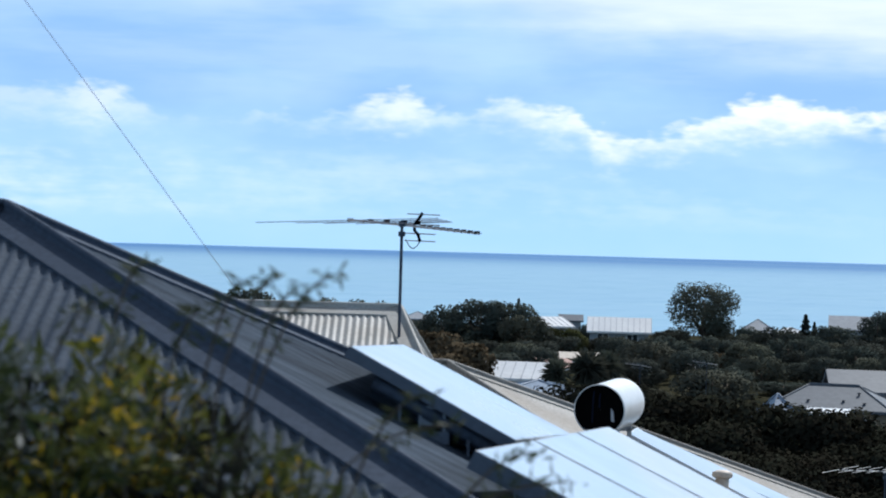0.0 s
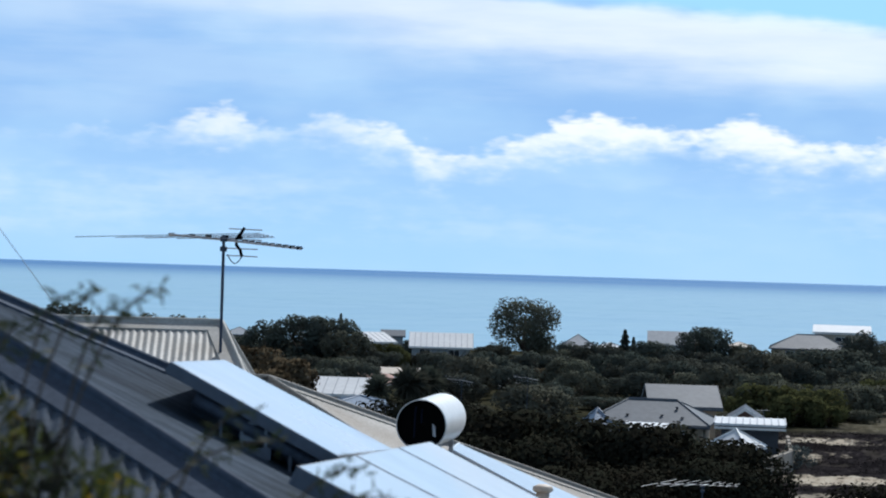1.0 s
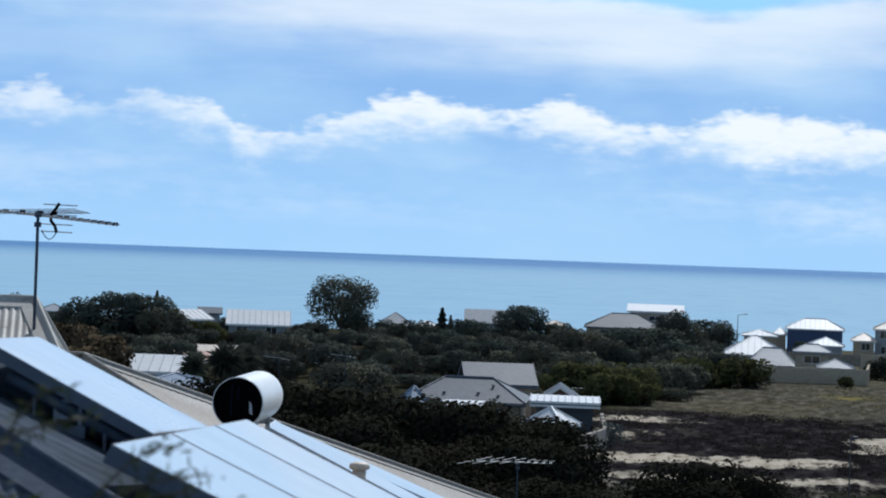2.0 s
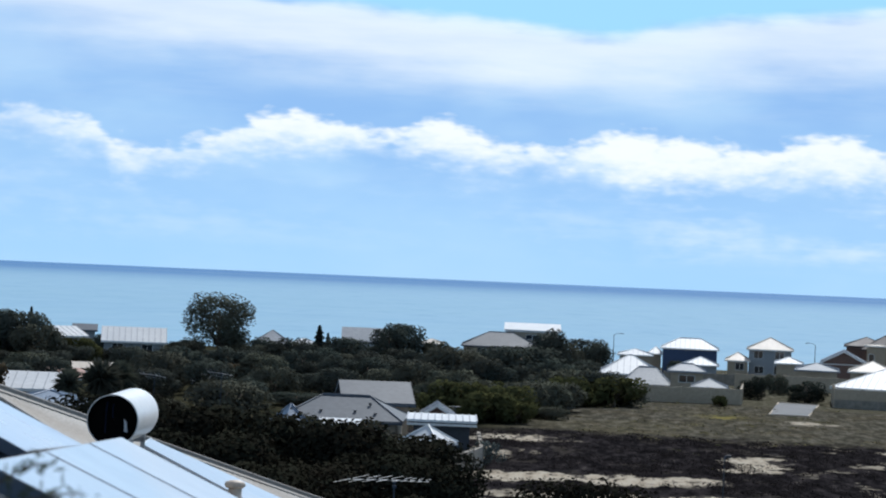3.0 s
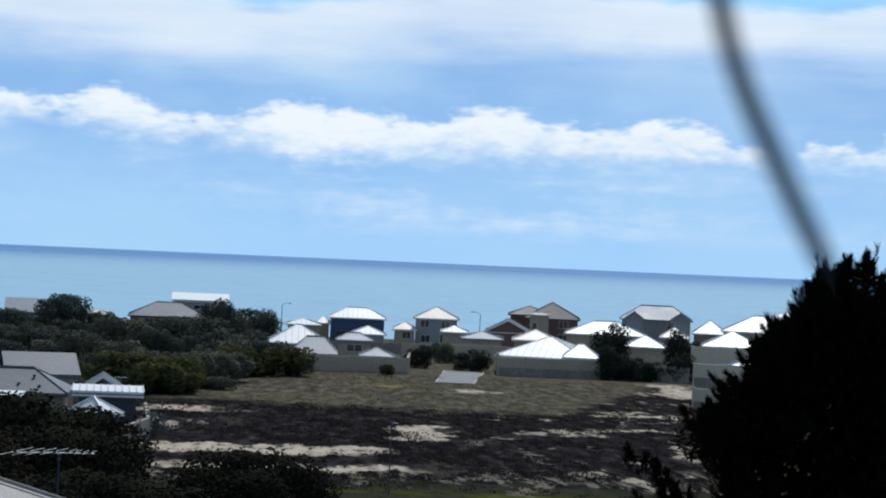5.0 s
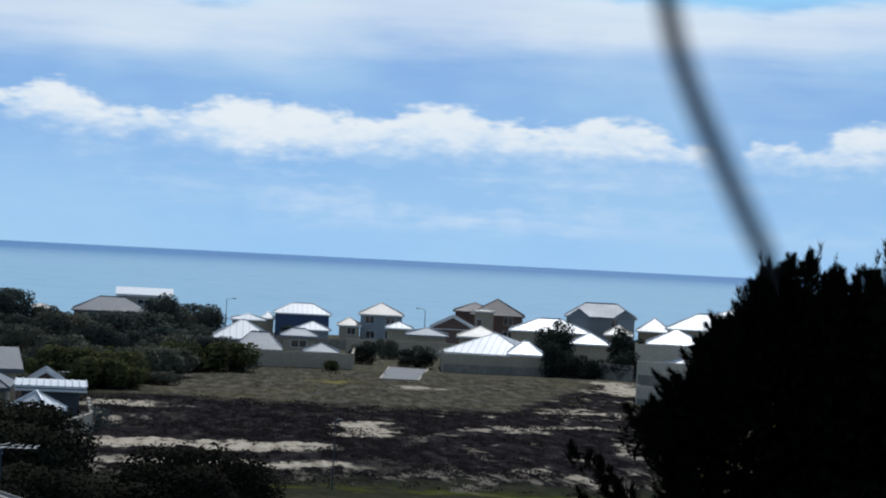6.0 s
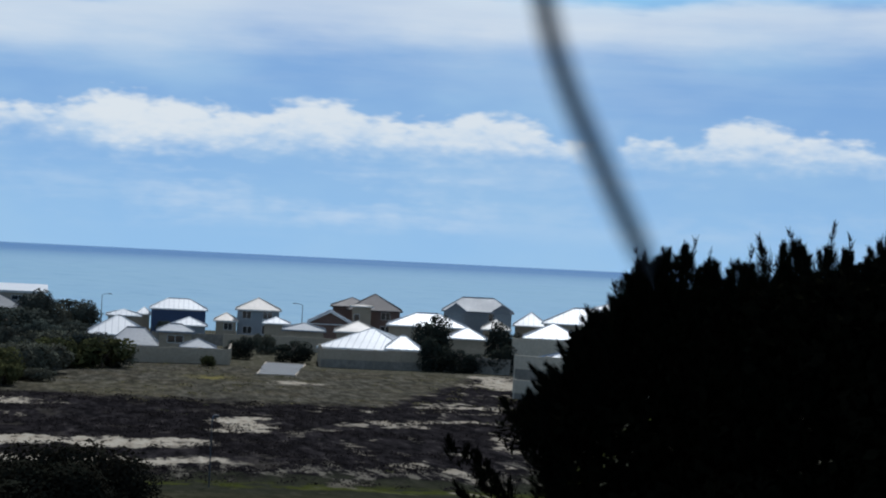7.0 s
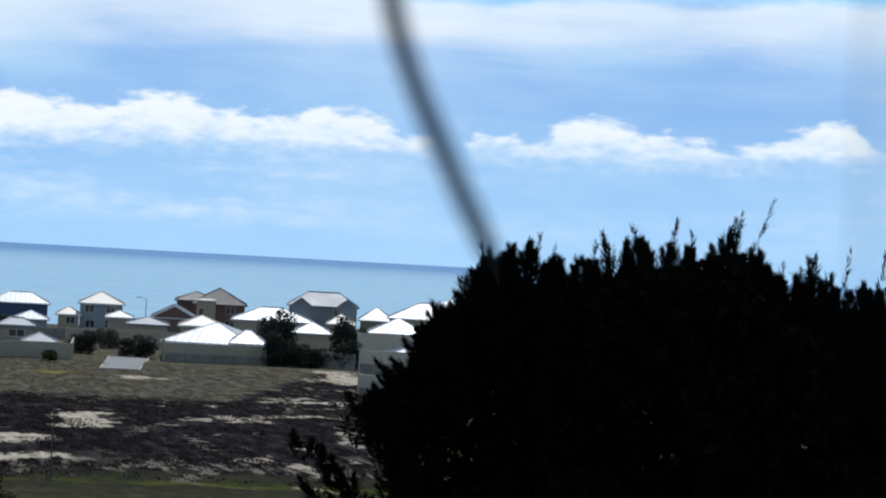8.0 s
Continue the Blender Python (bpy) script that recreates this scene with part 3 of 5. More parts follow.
def collector(label, a, b, c, d, seams, thick=0.09):
    """A glazed collector whose corners run a-b along its head and d-c along its foot."""
    a, b, c, d = (Vector(p) for p in (a, b, c, d))
    up = (b - a).cross(d - a).normalized()
    if up.z < 0:
        up = -up
    t = thing("solar_collector", label, "solar panel", "collectors on the roof")
    glass = M()
    glass.prism([a - up * 0.02, b - up * 0.02, c - up * 0.02, d - up * 0.02], up * 0.02)
    part("glass", glass, panel_glass, t)
    tray = M()
    tray.prism([a - up * thick, b - up * thick, c - up * thick, d - up * thick], up * (thick - 0.022))
    part("tray", tray, alu_dark, t)
    for p, q in ((a, b), (b, c), (c, d), (d, a)):
        e, f = (q - p).normalized(), up
        o = e.cross(f).normalized() * 0.009
        rail = M()
        rail.prism([p - o - up * thick, q - o - up * thick, q + o - up * thick, p + o - up * thick], up * (thick - 0.003))
        part("frame_rail", rail, alu_dark, t)
    for s in seams:
        p, q = a.lerp(b, s), d.lerp(c, s)
        o = (b - a).normalized() * 0.0025
        bar = M()
        bar.prism([p - o, q - o, q + o, p + o], up * 0.004)
        part("seam_bar", bar, bracket_steel, t)
    return t, up


t1, up1 = collector("long glazed solar collector raised above the grey roof", (-0.4585, 11.0, 19.453), (-0.242, 14.2, 19.315), (0.887, 14.2, 18.752), (0.401, 11.0, 18.996), (), 0.065)
t2, up2 = collector("pair of pale glazed solar collectors with thin seams", (0.178, 9.4, 19.087), (1.013, 12.6, 18.939), (2.65, 12.6, 18.14), (1.45, 9.4, 18.47), (0.36, 0.7))


def bracket(x, y, z, foot):
    b = thing("mounting_bracket", "bent aluminium mounting bracket under the solar collector", "bracket", "collector brackets")
    m = M()
    m.box(x - 0.07, y - 0.03, z, x - 0.055, y + 0.03, z + 0.12).box(x + 0.055, y - 0.03, z, x + 0.07, y + 0.03, z + 0.13).box(x - 0.055, y - 0.03, z + 0.115, x + 0.055, y + 0.03, z + 0.13)
    m.box(x - 0.055, y - 0.012, z + 0.03, x + 0.02, y + 0.012, z + 0.115)
    part("channel", m, bracket_steel, b)
    st = M()
    st.prism([(x + 0.075, y, z + 0.05), (x + 0.24, y, z - 0.03), (x + 0.24, y, z + 0.04), (x + 0.075, y, z + 0.12)], (0, 0.01, 0))
    sp_ = part("perforated_strip", st, alu_dark, b)
    # Light through the strip's three holes, put in as small white discs.
    for i in range(3):
        h_ = M()
        h_.tube([(x + 0.105 + 0.05 * i, y - 0.004, z + 0.075 - 0.024 * i), (x + 0.105 + 0.05 * i, y, z + 0.075 - 0.024 * i)], 0.008, 8)
        part("bolt", h_, tank_white, sp_)
    f = M()
    f.box(x - 0.09, y - 0.04, foot, x + 0.09, y + 0.04, z - 0.001)
    part("foot", f, alu_dark, b)


for bx, by in ((-0.03, 11.06), (0.42, 9.6), (0.2, 13.6)):
    gz = 20.11 - 0.4747 * (bx + 2.395)
    bracket(bx, by, gz + 0.035, gz - 0.03)
lagging = thing("lagged_pipe", "grey foil-lagged water pipe running under the solar collector", "pipe")
lg = M()
lg.tube([(x, 11.06 + 0.01 * math.sin(9 * x), 19.33 - 0.5317 * (x + 0.4585)) for x in np.linspace(-0.34, 0.4, 12)], [0.036 + 0.002 * (i % 2) for i in range(12)], 12)
part("lagging", lg, zinc_cap, lagging, smooth=True)
for x in (-0.2, 0.16):
    lg = M()
    lg.box(x - 0.008, 11.03, 20.11 - 0.4747 * (x + 2.395) - 0.02, x + 0.008, 11.09, 19.31 - 0.5317 * (x + 0.4585))
    part("strap", lg, alu_dark, lagging)
rail = thing("rail", "aluminium rail carrying the solar collectors on the roof", "rail", "collector rails")
rm = M()
rm.prism([(-0.36, 11.22, 19.18), (0.5, 11.22, 18.752), (0.5, 11.27, 18.752), (-0.36, 11.27, 19.18)], (0, 0, 0.045))
part("channel", rm, zinc_pale, rail)


def water_tank(cx, cy, cz, r, length, turn):
    """A lying hot-water cylinder with a dark end recess and a cradle."""
    t = thing("hot_water_tank", "white cylindrical hot water tank with an open black end", "water tank", at=pose(cx, cy, cz, 0, 0, turn))
    shell, seg = M(), 48
    prof = [(0.0, r - 0.006), (-0.004, r - 0.002), (0.0, r + 0.003), (0.02, r + 0.003), (0.03, r), (length - 0.03, r), (length, r - 0.03), (length, 0.01)]
    for y, rad in prof:
        for j in range(seg):
            a = 2 * math.pi * j / seg
            shell.v.append((rad * math.cos(a), y, rad * math.sin(a)))
    for i in range(len(prof) - 1):
        for j in range(seg):
            shell.f.append((i * seg + j, i * seg + (j + 1) % seg, (i + 1) * seg + (j + 1) % seg, (i + 1) * seg + j))
    part("shell", shell, tank_white, t, smooth=True)
    e = M()
    for y, rad in ((0.0, r - 0.006), (0.06, r - 0.012), (0.06, 0.005)):
        for j in range(seg):
            a = 2 * math.pi * j / seg
            e.v.append((rad * math.cos(a), y, rad * math.sin(a)))
    for i in range(2):
        for j in range(seg):
            e.f.append((i * seg + j, i * seg + (j + 1) % seg, (i + 1) * seg + (j + 1) % seg, (i + 1) * seg + j))
    part("end_cap", e, black, t, "recessed black end cap")
    p = M()
    p.tube([(-0.06, 0.04, 0.17), (-0.06, 0.0, 0.1), (-0.065, 0.0, -0.12)], 0.008, 8)
    part("pipe", p, rubber, t)
    p = M()
    p.tube([(-0.0, 0.04, 0.15), (0.0, 0.0, 0.1), (0.0, 0.01, 0.02)], 0.008, 8)
    part("pipe", p, rubber, t)
    v = M()
    v.prism([(0.11, 0.02, -0.10), (0.14, 0.02, -0.11), (0.13, 0.02, -0.01), (0.105, 0.02, 0.02)], (0, 0.03, 0))
    part("valve", v, alu, t)
    for y in (0.2, length - 0.3):
        c = M()
        c.box(-0.16, y, -r - 0.45, -0.12, y + 0.04, -r + 0.05).box(0.12, y, -r - 0.5, 0.16, y + 0.04, -r + 0.05).box(-0.16, y, -r - 0.02, 0.16, y + 0.04, -r + 0.02)
        part("cradle", c, alu, t)


water_tank(1.512, 20.0, 18.472, 0.240, 1.15, -15.0)

pod = thing("vent_pipe", "beige plumbing vent pipe with a domed cap on the roof", "vent pipe", at=pose(2.9, 21.6, 17.60))
pm = M()
pm.tube([(0, 0, -0.1), (0, 0, 0.1)], 0.07, 16)
part("pipe", pm, terracotta, pod, smooth=True)
pm = M()
pm.tube([(0, 0, 0.1), (0, 0, 0.12), (0, 0, 0.155), (0, 0, 0.175)], [0.09, 0.108, 0.1, 0.05], 20)
part("cap", pm, terracotta, pod, smooth=True)
for k, (p, q, w) in enumerate((((2.09, 22.77, 18.02), (3.24, 21.83, 17.48), 0.5), ((2.14, 22.9, 17.99), (3.95, 23.0, 17.22), 0.55))):
    st = thing("roof_heating_strip", "long bright white solar heating strip lying on the roof", "solar panel", "strips on the roof")
    p, q = Vector(p), Vector(q)
    side = Vector((0.12, w, 0.02))
    sm = M()
    sm.prism([p - side * 0.5, p.lerp(q, 1.5) - side * 0.5, p.lerp(q, 1.5) + side * 0.5, p + side * 0.5], (0, 0, 0.03))
    part("strip", sm, panel_glass, st)
    sm = M()
    sm.tube([p - side * 0.55, p + side * 0.55], 0.03, 8)
    part("header", sm, alu, st)


def tv_aerial(name, label, mast_top, mast_len, boom_a, boom_b, boom_c, elements, cross, rod_mat, rod=0.0038):
    """A roof aerial: mast, long-element boom to one side and short-element boom to the other. All in metres from the mast's top."""
    t = thing(name, label, "aerial", at=pose(*mast_top))
    m = M()
    m.tube([(0, 0, 0.02), (0, 0, -mast_len)], 0.016, 10)
    part("mast", m, zinc_cap, t)
    for z in (-0.02, -0.12):
        c = M()
        c.box(-0.035, -0.05, z - 0.03, 0.035, 0.05, z + 0.02)
        part("clamp", c, zinc_cap, t)
    bm_ = M()
    bm_.tube([boom_a, boom_b, boom_c], 0.012, 8)
    part("boom", bm_, alu, t)
    for base_p, half, back in elements:
        e = M()
        b0 = Vector(base_p)
        e.tube([b0 - Vector(half), b0 + Vector(half)], rod, 6)
        part("element", e, rod_mat, t)
        k = M()
        k.box(b0.x - 0.03, b0.y - 0.03, b0.z - 0.015, b0.x + 0.03, b0.y + 0.03, b0.z + 0.02)
        part("insulator", k, black, t)
    return t


top = Vector((-0.428, 22.0, 20.205))
els = []
# long dipoles run to the left and towards the eye; they shorten along the boom
for i, (bx, half) in enumerate(((-0.55, 0.92), (-0.33, 0.74), (-0.16, 0.62), (0.02, 0.48), (0.16, 0.36))):
    els.append(((bx, 0.06 + bx * -0.5, -0.005 + 0.02 * (-bx)), (half, 0.9 * half, 0.062 * half), 0))
for i in range(9):
    f = i / 8
    els.append(((0.22 + 0.55 * f, -0.05 - 0.3 * f, -0.045 - 0.05 * f), (0.05, 0.15, 0.0), 0))
tv_aerial("tv_aerial", "silver combination television aerial on a thin roof mast", top, 1.3, (-0.57, 0.3, 0.01), (0.0, 0.0, -0.03), (0.79, -0.38, -0.1), els, 0, zinc_cap)
loop = thing("aerial_reflector", "upright bracket with short rods and cable loop on the mast", "aerial", at=pose(*(top + Vector((0.19, -0.03, 0.0)))))
lm = M()
lm.tube([(0.02, 0, 0.1), (-0.01, 0, 0.05), (-0.06, 0, -0.02), (-0.06, 0, -0.08), (-0.02, 0, -0.13), (0.0, 0, -0.2)], 0.016, 8)
part("bracket", lm, black, loop)
for z, x0, x1 in ((0.085, -0.14, 0.2), (-0.02, -0.14, 0.2), (-0.115, -0.16, 0.16), (-0.19, -0.16, 0.16)):
    lm = M()
    lm.tube([(x0, 0, z), (x1, 0, z - 0.005)], 0.006, 6)
    part("rod", lm, alu, loop)
lm = M()
lm.tube([(-0.15 + 0.16 * (i / 12), -0.02, -0.18 - 0.09 * math.sin(math.pi * i / 12)) for i in range(13)], 0.005, 6)
part("cable", lm, rubber, loop)

# second aerial, lower down the slope
ax, ay = spot(11.9, 45.0)
els2 = [((x, -0.15 * x, 0.035 - 0.02 * abs(x)), (1.3 * h, 1.1 * h, 0.13 * h), 0) for x, h in ((-0.9, 0.34), (-0.62, 0.31), (-0.36, 0.3), (-0.1, 0.27), (0.16, 0.2), (0.3, 0.16), (0.46, 0.15), (0.62, 0.15))]
tv_aerial("tv_aerial", "low silver television aerial on a steel mast among dark trees", (ax, ay, 20 - 0.0995 * 45), 20 - 0.0995 * 45 - lie(ax, ay) + 0.3, (-0.95, 0.14, 0.0), (0.0, 0.0, 0.01), (0.72, -0.1, 0.0), els2, 0, tank_white, 0.005)

# overhead wire to the near roof, and the two dark cables close to the eye
wire = thing("overhead_wire", "thin grey overhead wire dropping to the near roof", "wire")
wm = M()
p0, p1, p2 = Vector((-1.563, 7.846, 20.849)), Vector((-1.153, 7.917, 20.312)), Vector((-0.786, 7.961, 19.828))
pts = []
for i in range(-10, 22):
    f = i / 20
    pts.append(p0 * ((1 - f) * (1 - 2 * f)) + p1 * (4 * f * (1 - f)) + p2 * (f * (2 * f - 1)))
scale = 13.3 / 8.0
wm.tube([Vector(EYE) + (p - Vector(EYE)) * scale for p in pts], 0.0028, 6)
part("strand", wm, tank_white, wire)


def near_cable(label, way, radius, mat):
    """A cable strung close by; way: bearing, tangent of the height and distance along it."""
    c = thing("hanging_cable", label, "cable", "hanging cables")
    m = M()
    at_ = np.linspace(0, len(way) - 1, len(way) * 5)
    smooth = lambda q: np.convolve(np.pad(np.interp(at_, range(len(way)), q), 3, "edge"), np.ones(7) / 7, "valid")
    m.tube([(d * math.sin(radians(b)), d * math.cos(radians(b)), 20 + d * e) for b, e, d in zip(*(smooth([p[k] for p in way]) for k in range(3)))], radius, 12)
    part("strand", m, mat, c, smooth=True)


near_cable("dark weathered cable strung close by and down into the tree", [(27.6, 0.32, 1.15), (28.0, 0.26, 1.15), (28.3, 0.21, 1.15), (28.55, 0.165, 1.15), (28.92, 0.124, 1.15), (29.55, 0.088, 1.15), (30.48, 0.056, 1.15), (31.3, 0.027, 1.15),
                                                                           (31.8, 0.012, 1.15), (32.15, -0.001, 1.3), (32.25, -0.006, 5.0), (32.3, -0.009, 12.0), (32.35, -0.012, 14.9)], 0.0058, rubber)
near_cable("thin pale cable hanging very close", [(42.2, 0.3, 0.7), (41.9, 0.2, 0.7), (41.8, 0.1, 0.7), (41.9, 0.05, 0.7), (42.1, -0.05, 0.7), (42.3, -0.2, 0.9), (42.3, -0.33, 3.0), (42.0, -0.32, 14.9)], 0.0007, rubber)

# ---------------------------------------------------------------- houses down the slope


def hip_roof(m, L, D, z, rise, over=0.45, ridge=None):
    """A hipped roof over a plan of half length L and half depth D; returns its own half sizes and half ridge."""
    a, b = L + over, D + over
    r = max(0.0, a - b) if ridge is None else ridge
    k = len(m.v)
    m.v += [(-a, -b, z), (a, -b, z), (a, b, z), (-a, b, z), (-r, 0, z + rise), (r, 0, z + rise)]
    m.v += [(-a, -b, z - 0.18), (a, -b, z - 0.18), (a, b, z - 0.18), (-a, b, z - 0.18)]
    m.f += [tuple(k + i for i in q) for q in ((0, 1, 5, 4), (1, 2, 5), (2, 3, 4, 5), (3, 0, 4), (9, 8, 7, 6), (0, 6, 7, 1), (1, 7, 8, 2), (2, 8, 9, 3), (3, 9, 6, 0))]
    return a, b, r


def hip_ribs(m, a, b, r, z, rise, gap):
    """Raised seams down the four faces."""
    w, h = 0.05, 0.03
    n = int(2 * a / gap)
    for i in range(1, n):
        u = -a + 2 * a * i / n
        t = 1.0 if abs(u) <= r else (a - abs(u)) / max(0.01, a - r)
        for s in (-1, 1):
            p, q = Vector((u, s * b, z)), Vector((u, s * b * (1 - t), z + rise * t))
            m.prism([p + Vector((-w, 0, 0)), p + Vector((w, 0, 0)), q + Vector((w, 0, 0)), q + Vector((-w, 0, 0))], (0, 0, h))
    n = int(2 * b / gap)
    for i in range(1, n):
        v = -b + 2 * b * i / n
        t = 1 - abs(v) / b
        for s in (-1, 1):
            p, q = Vector((s * a, v, z)), Vector((s * (a - (a - r) * t), v, z + rise * t))
            m.prism([p + Vector((0, -w, 0)), p + Vector((0, w, 0)), q + Vector((0, w, 0)), q + Vector((0, -w, 0))], (0, 0, h))


def window(parent, x, z, w, h, y, bars=1):
    f = M()
    t = 0.07
    f.box(x - w / 2 - t, y - 0.05, z - t, x + w / 2 + t, y + 0.02, z).box(x - w / 2 - t, y - 0.05, z + h, x + w / 2 + t, y + 0.02, z + h + t)
    for i in range(bars + 2):
        u = x - w / 2 - t / 2 + (w + t) * i / (bars + 1)
        f.box(u - t / 2, y - 0.05, z, u + t / 2, y + 0.02, z + h)
    fr = part("window", f, trim_white, parent)
    p = M()
    p.box(x - w / 2, y - 0.02, z, x + w / 2, y + 0.01, z + h)
    part("pane", p, window_dark, fr)


def house(label, b0, b1, eave, peak, d, roof, wall, depth=None, shape="hip", turn=0.0, wins=(), ridge=None, ribs=0.9, cap=None, fascia=None, sink=0.0, garage=None):
    """A house between two bearings at d metres; eave and peak are tangents of their heights as seen from the eye."""
    fascia = fascia or (trim_white if roof in (roof_white, roof_cream, roof_pink) else roof)
    w = d * radians(b1 - b0)
    bc = (b0 + b1) / 2
    x, y = spot(bc, d)
    L, D = w / 2 - 0.4, (depth or w * 0.85) / 2
    ez, pz = 20 + eave * d, 20 + peak * (d + {"gable": 0, "skillion": 2 * D}.get(shape, D))
    gz = min(lie(*spot(bc + db, d + dd)) for db in (b0 - bc, 0, b1 - bc) for dd in (-D, 2 * D))
    t = thing("house", label, "house", "houses by the sea", at=pose(x + D * math.sin(radians(bc)), y + D * math.cos(radians(bc)), 0, 0, 0, -bc + turn))
    wl = M()
    wl.box(-L, -D, gz - 0.5, L, D, ez - 0.05)
    part("wall", wl, wall, t)
    rf = M()
    if shape == "hip":
        a, b, r = hip_roof(rf, L, D, ez, pz - ez, ridge=ridge)
        ob = part("roof", rf, roof, t)
        if ribs:
            rb = M()
            hip_ribs(rb, a, b, r, ez, pz - ez, ribs)
            tagged(part("roof_rib", rb, roof_rib if roof is roof_white else roof, ob), kind="stuff")
        for s in (-1, 1):
            for q in (-1, 1):
                cp = M()
                cp.tube([(s * a, q * b, ez + 0.03), (s * r, 0, pz + 0.03)], 0.06, 6)
                part("hip_cap", cp, cap or roof, ob)
        if r > 0:
            cp = M()
            cp.tube([(-r, 0, pz + 0.04), (r, 0, pz + 0.04)], 0.1, 6)
            part("ridge_cap", cp, cap or roof, ob)
    elif shape == "gable":        # gable end towards the eye
        a, b = L + 0.45, D + 0.45
        for s in (-1, 1):
            rf.prism([(0, -b, pz), (s * a, -b, ez - 0.1), (s * a, b, ez - 0.1), (0, b, pz)], (0, 0, 0.14))
        ob = part("roof", rf, roof, t)
        if ribs:
            rb = M()
            for i in range(int(2 * b / ribs)):
                v = -b + ribs * (i + 0.5)
                for s in (-1, 1):
                    rb.prism([(0, v - 0.05, pz + 0.14), (s * a, v - 0.05, ez + 0.04), (s * a, v + 0.05, ez + 0.04), (0, v + 0.05, pz + 0.14)], (0, 0, 0.05))
            tagged(part("roof_rib", rb, roof_rib if roof is roof_white else roof, ob), kind="stuff")
        for s in (-1, 1):
            gb = M()
            gb.prism([(-L, s * D, ez - 0.05), (L, s * D, ez - 0.05), (0, s * D, pz - 0.05)], (0, -s * 0.2, 0))
            part("gable", gb, wall, t)
            bg = M()
            bg.prism([(0, -b - 0.04, pz - 0.1), (s * a, -b - 0.04, ez - 0.2), (s * a, -b - 0.04, ez + 0.06), (0, -b - 0.04, pz + 0.16)], (0, 0.035, 0))
            part("barge_board", bg, fascia or trim_white, t)
    elif shape == "long":         # ridge across the view, gable ends left and right
        a, b = L + 0.45, D + 0.45
        for s in (-1, 1):
            rf.prism([(-a, 0, pz), (a, 0, pz), (a, s * b, ez - 0.1), (-a, s * b, ez - 0.1)], (0, 0, 0.14))
        ob = part("roof", rf, roof, t)
        if ribs:
            rb = M()
            n = int(2 * a / ribs)
            for i in range(n + 1):
                u = -a + 2 * a * i / n
                for s in (-1, 1):
                    rb.prism([(u - 0.05, 0, pz + 0.14), (u + 0.05, 0, pz + 0.14), (u + 0.05, s * b, ez + 0.04), (u - 0.05, s * b, ez + 0.04)], (0, 0, 0.05))
            tagged(part("roof_rib", rb, roof_rib if roof is roof_white else roof, ob), kind="stuff")
        for s in (-1, 1):
            gb = M()
            gb.prism([(s * L, -D, ez - 0.05), (s * L, D, ez - 0.05), (s * L, 0, pz - 0.05)], (-s * 0.2, 0, 0))
            part("gable", gb, wall, t)
            for q in (-1, 1):
                bg = M()
                bg.prism([(s * (a + 0.03), 0, pz - 0.08), (s * (a + 0.03), q * b, ez - 0.2), (s * (a + 0.03), q * b, ez + 0.06), (s * (a + 0.03), 0, pz + 0.17)], (-s * 0.028, 0, 0))
                part("barge_board", bg, fascia or trim_white, t)
    else:                          # skillion: one plane, high at the back
        a, b = L + 0.5, D + 0.5
        rf.prism([(-a, -b, ez), (a, -b, ez), (a, b, pz), (-a, b, pz)], (0, 0, 0.16))
        ob = part("roof", rf, roof, t)
        up = M()
        up.prism([(-L, -D, ez - 0.06), (-L, D, ez - 0.06), (-L, D, pz - 0.06)], (2 * L, 0, 0))
        part("gable", up, wall, t)
        if ribs:
            rb = M()
            n = int(2 * a / ribs)
            for i in range(n + 1):
                u = -a + 2 * a * i / n
                rb.prism([(u - 0.05, -b, ez + 0.16), (u + 0.05, -b, ez + 0.16), (u + 0.05, b, pz + 0.16), (u - 0.05, b, pz + 0.16)], (0, 0, 0.05))
            tagged(part("roof_rib", rb, roof_rib if roof is roof_white else roof, ob), kind="stuff")
    g = M()
    g.box(-L - 0.5, -D - 0.58, ez - 0.24, L + 0.5, -D - 0.46, ez - 0.08)
    part("gutter", g, fascia or trim_white, t)
    for wx, below, ww, wh in wins:
        window(t, wx * L, ez - below, ww, wh, -D - 0.015, 1 if ww > 1.3 else 0)
    if garage:
        dm = M()
        dm.box(garage * L - 2.4, -D - 0.04, gz, garage * L + 2.4, -D + 0.01, gz + 2.2)
        for i in range(5):
            dm.box(garage * L - 2.4, -D - 0.055, gz + 0.2 + i * 0.42, garage * L + 2.4, -D - 0.04, gz + 0.23 + i * 0.42)
        part("garage_door", dm, wall_dark, t)
    return t


TWO = ((-0.55, 1.7, 1.6, 1.3), (0.45, 1.7, 1.6, 1.3), (-0.5, 4.5, 1.6, 1.3), (0.45, 4.5, 1.8, 1.5))
ONE = ((-0.5, 1.7, 1.5, 1.2), (0.45, 1.7, 1.5, 1.2))
# --- the right-hand estate by the shore
house("two-storey navy house with a white hipped metal roof", 18.88, 20.43, -0.0314, -0.0266, 420, roof_white, wall_navy, 10, ridge=2.1, wins=((-0.5, 4.6, 1.6, 1.4), (0.5, 4.6, 1.8, 1.5)))
house("pale annexe roof in front of the navy house", 19.46, 20.44, -0.0387, -0.0348, 395, roof_white, wall_grey, 6)
house("white hipped metal roof of a single-storey house", 17.24, 18.94, -0.0444, -0.0356, 330, roof_white, wall_cream, 12, ridge=0.3, wins=ONE)
house("low white roofed house behind the others", 17.74, 18.69, -0.0354, -0.0327, 405, roof_white, wall_cream, 9)
house("small white roofed upper storey beside the navy house", 18.55, 18.95, -0.0344, -0.0312, 425, roof_white, wall_cream, 6)
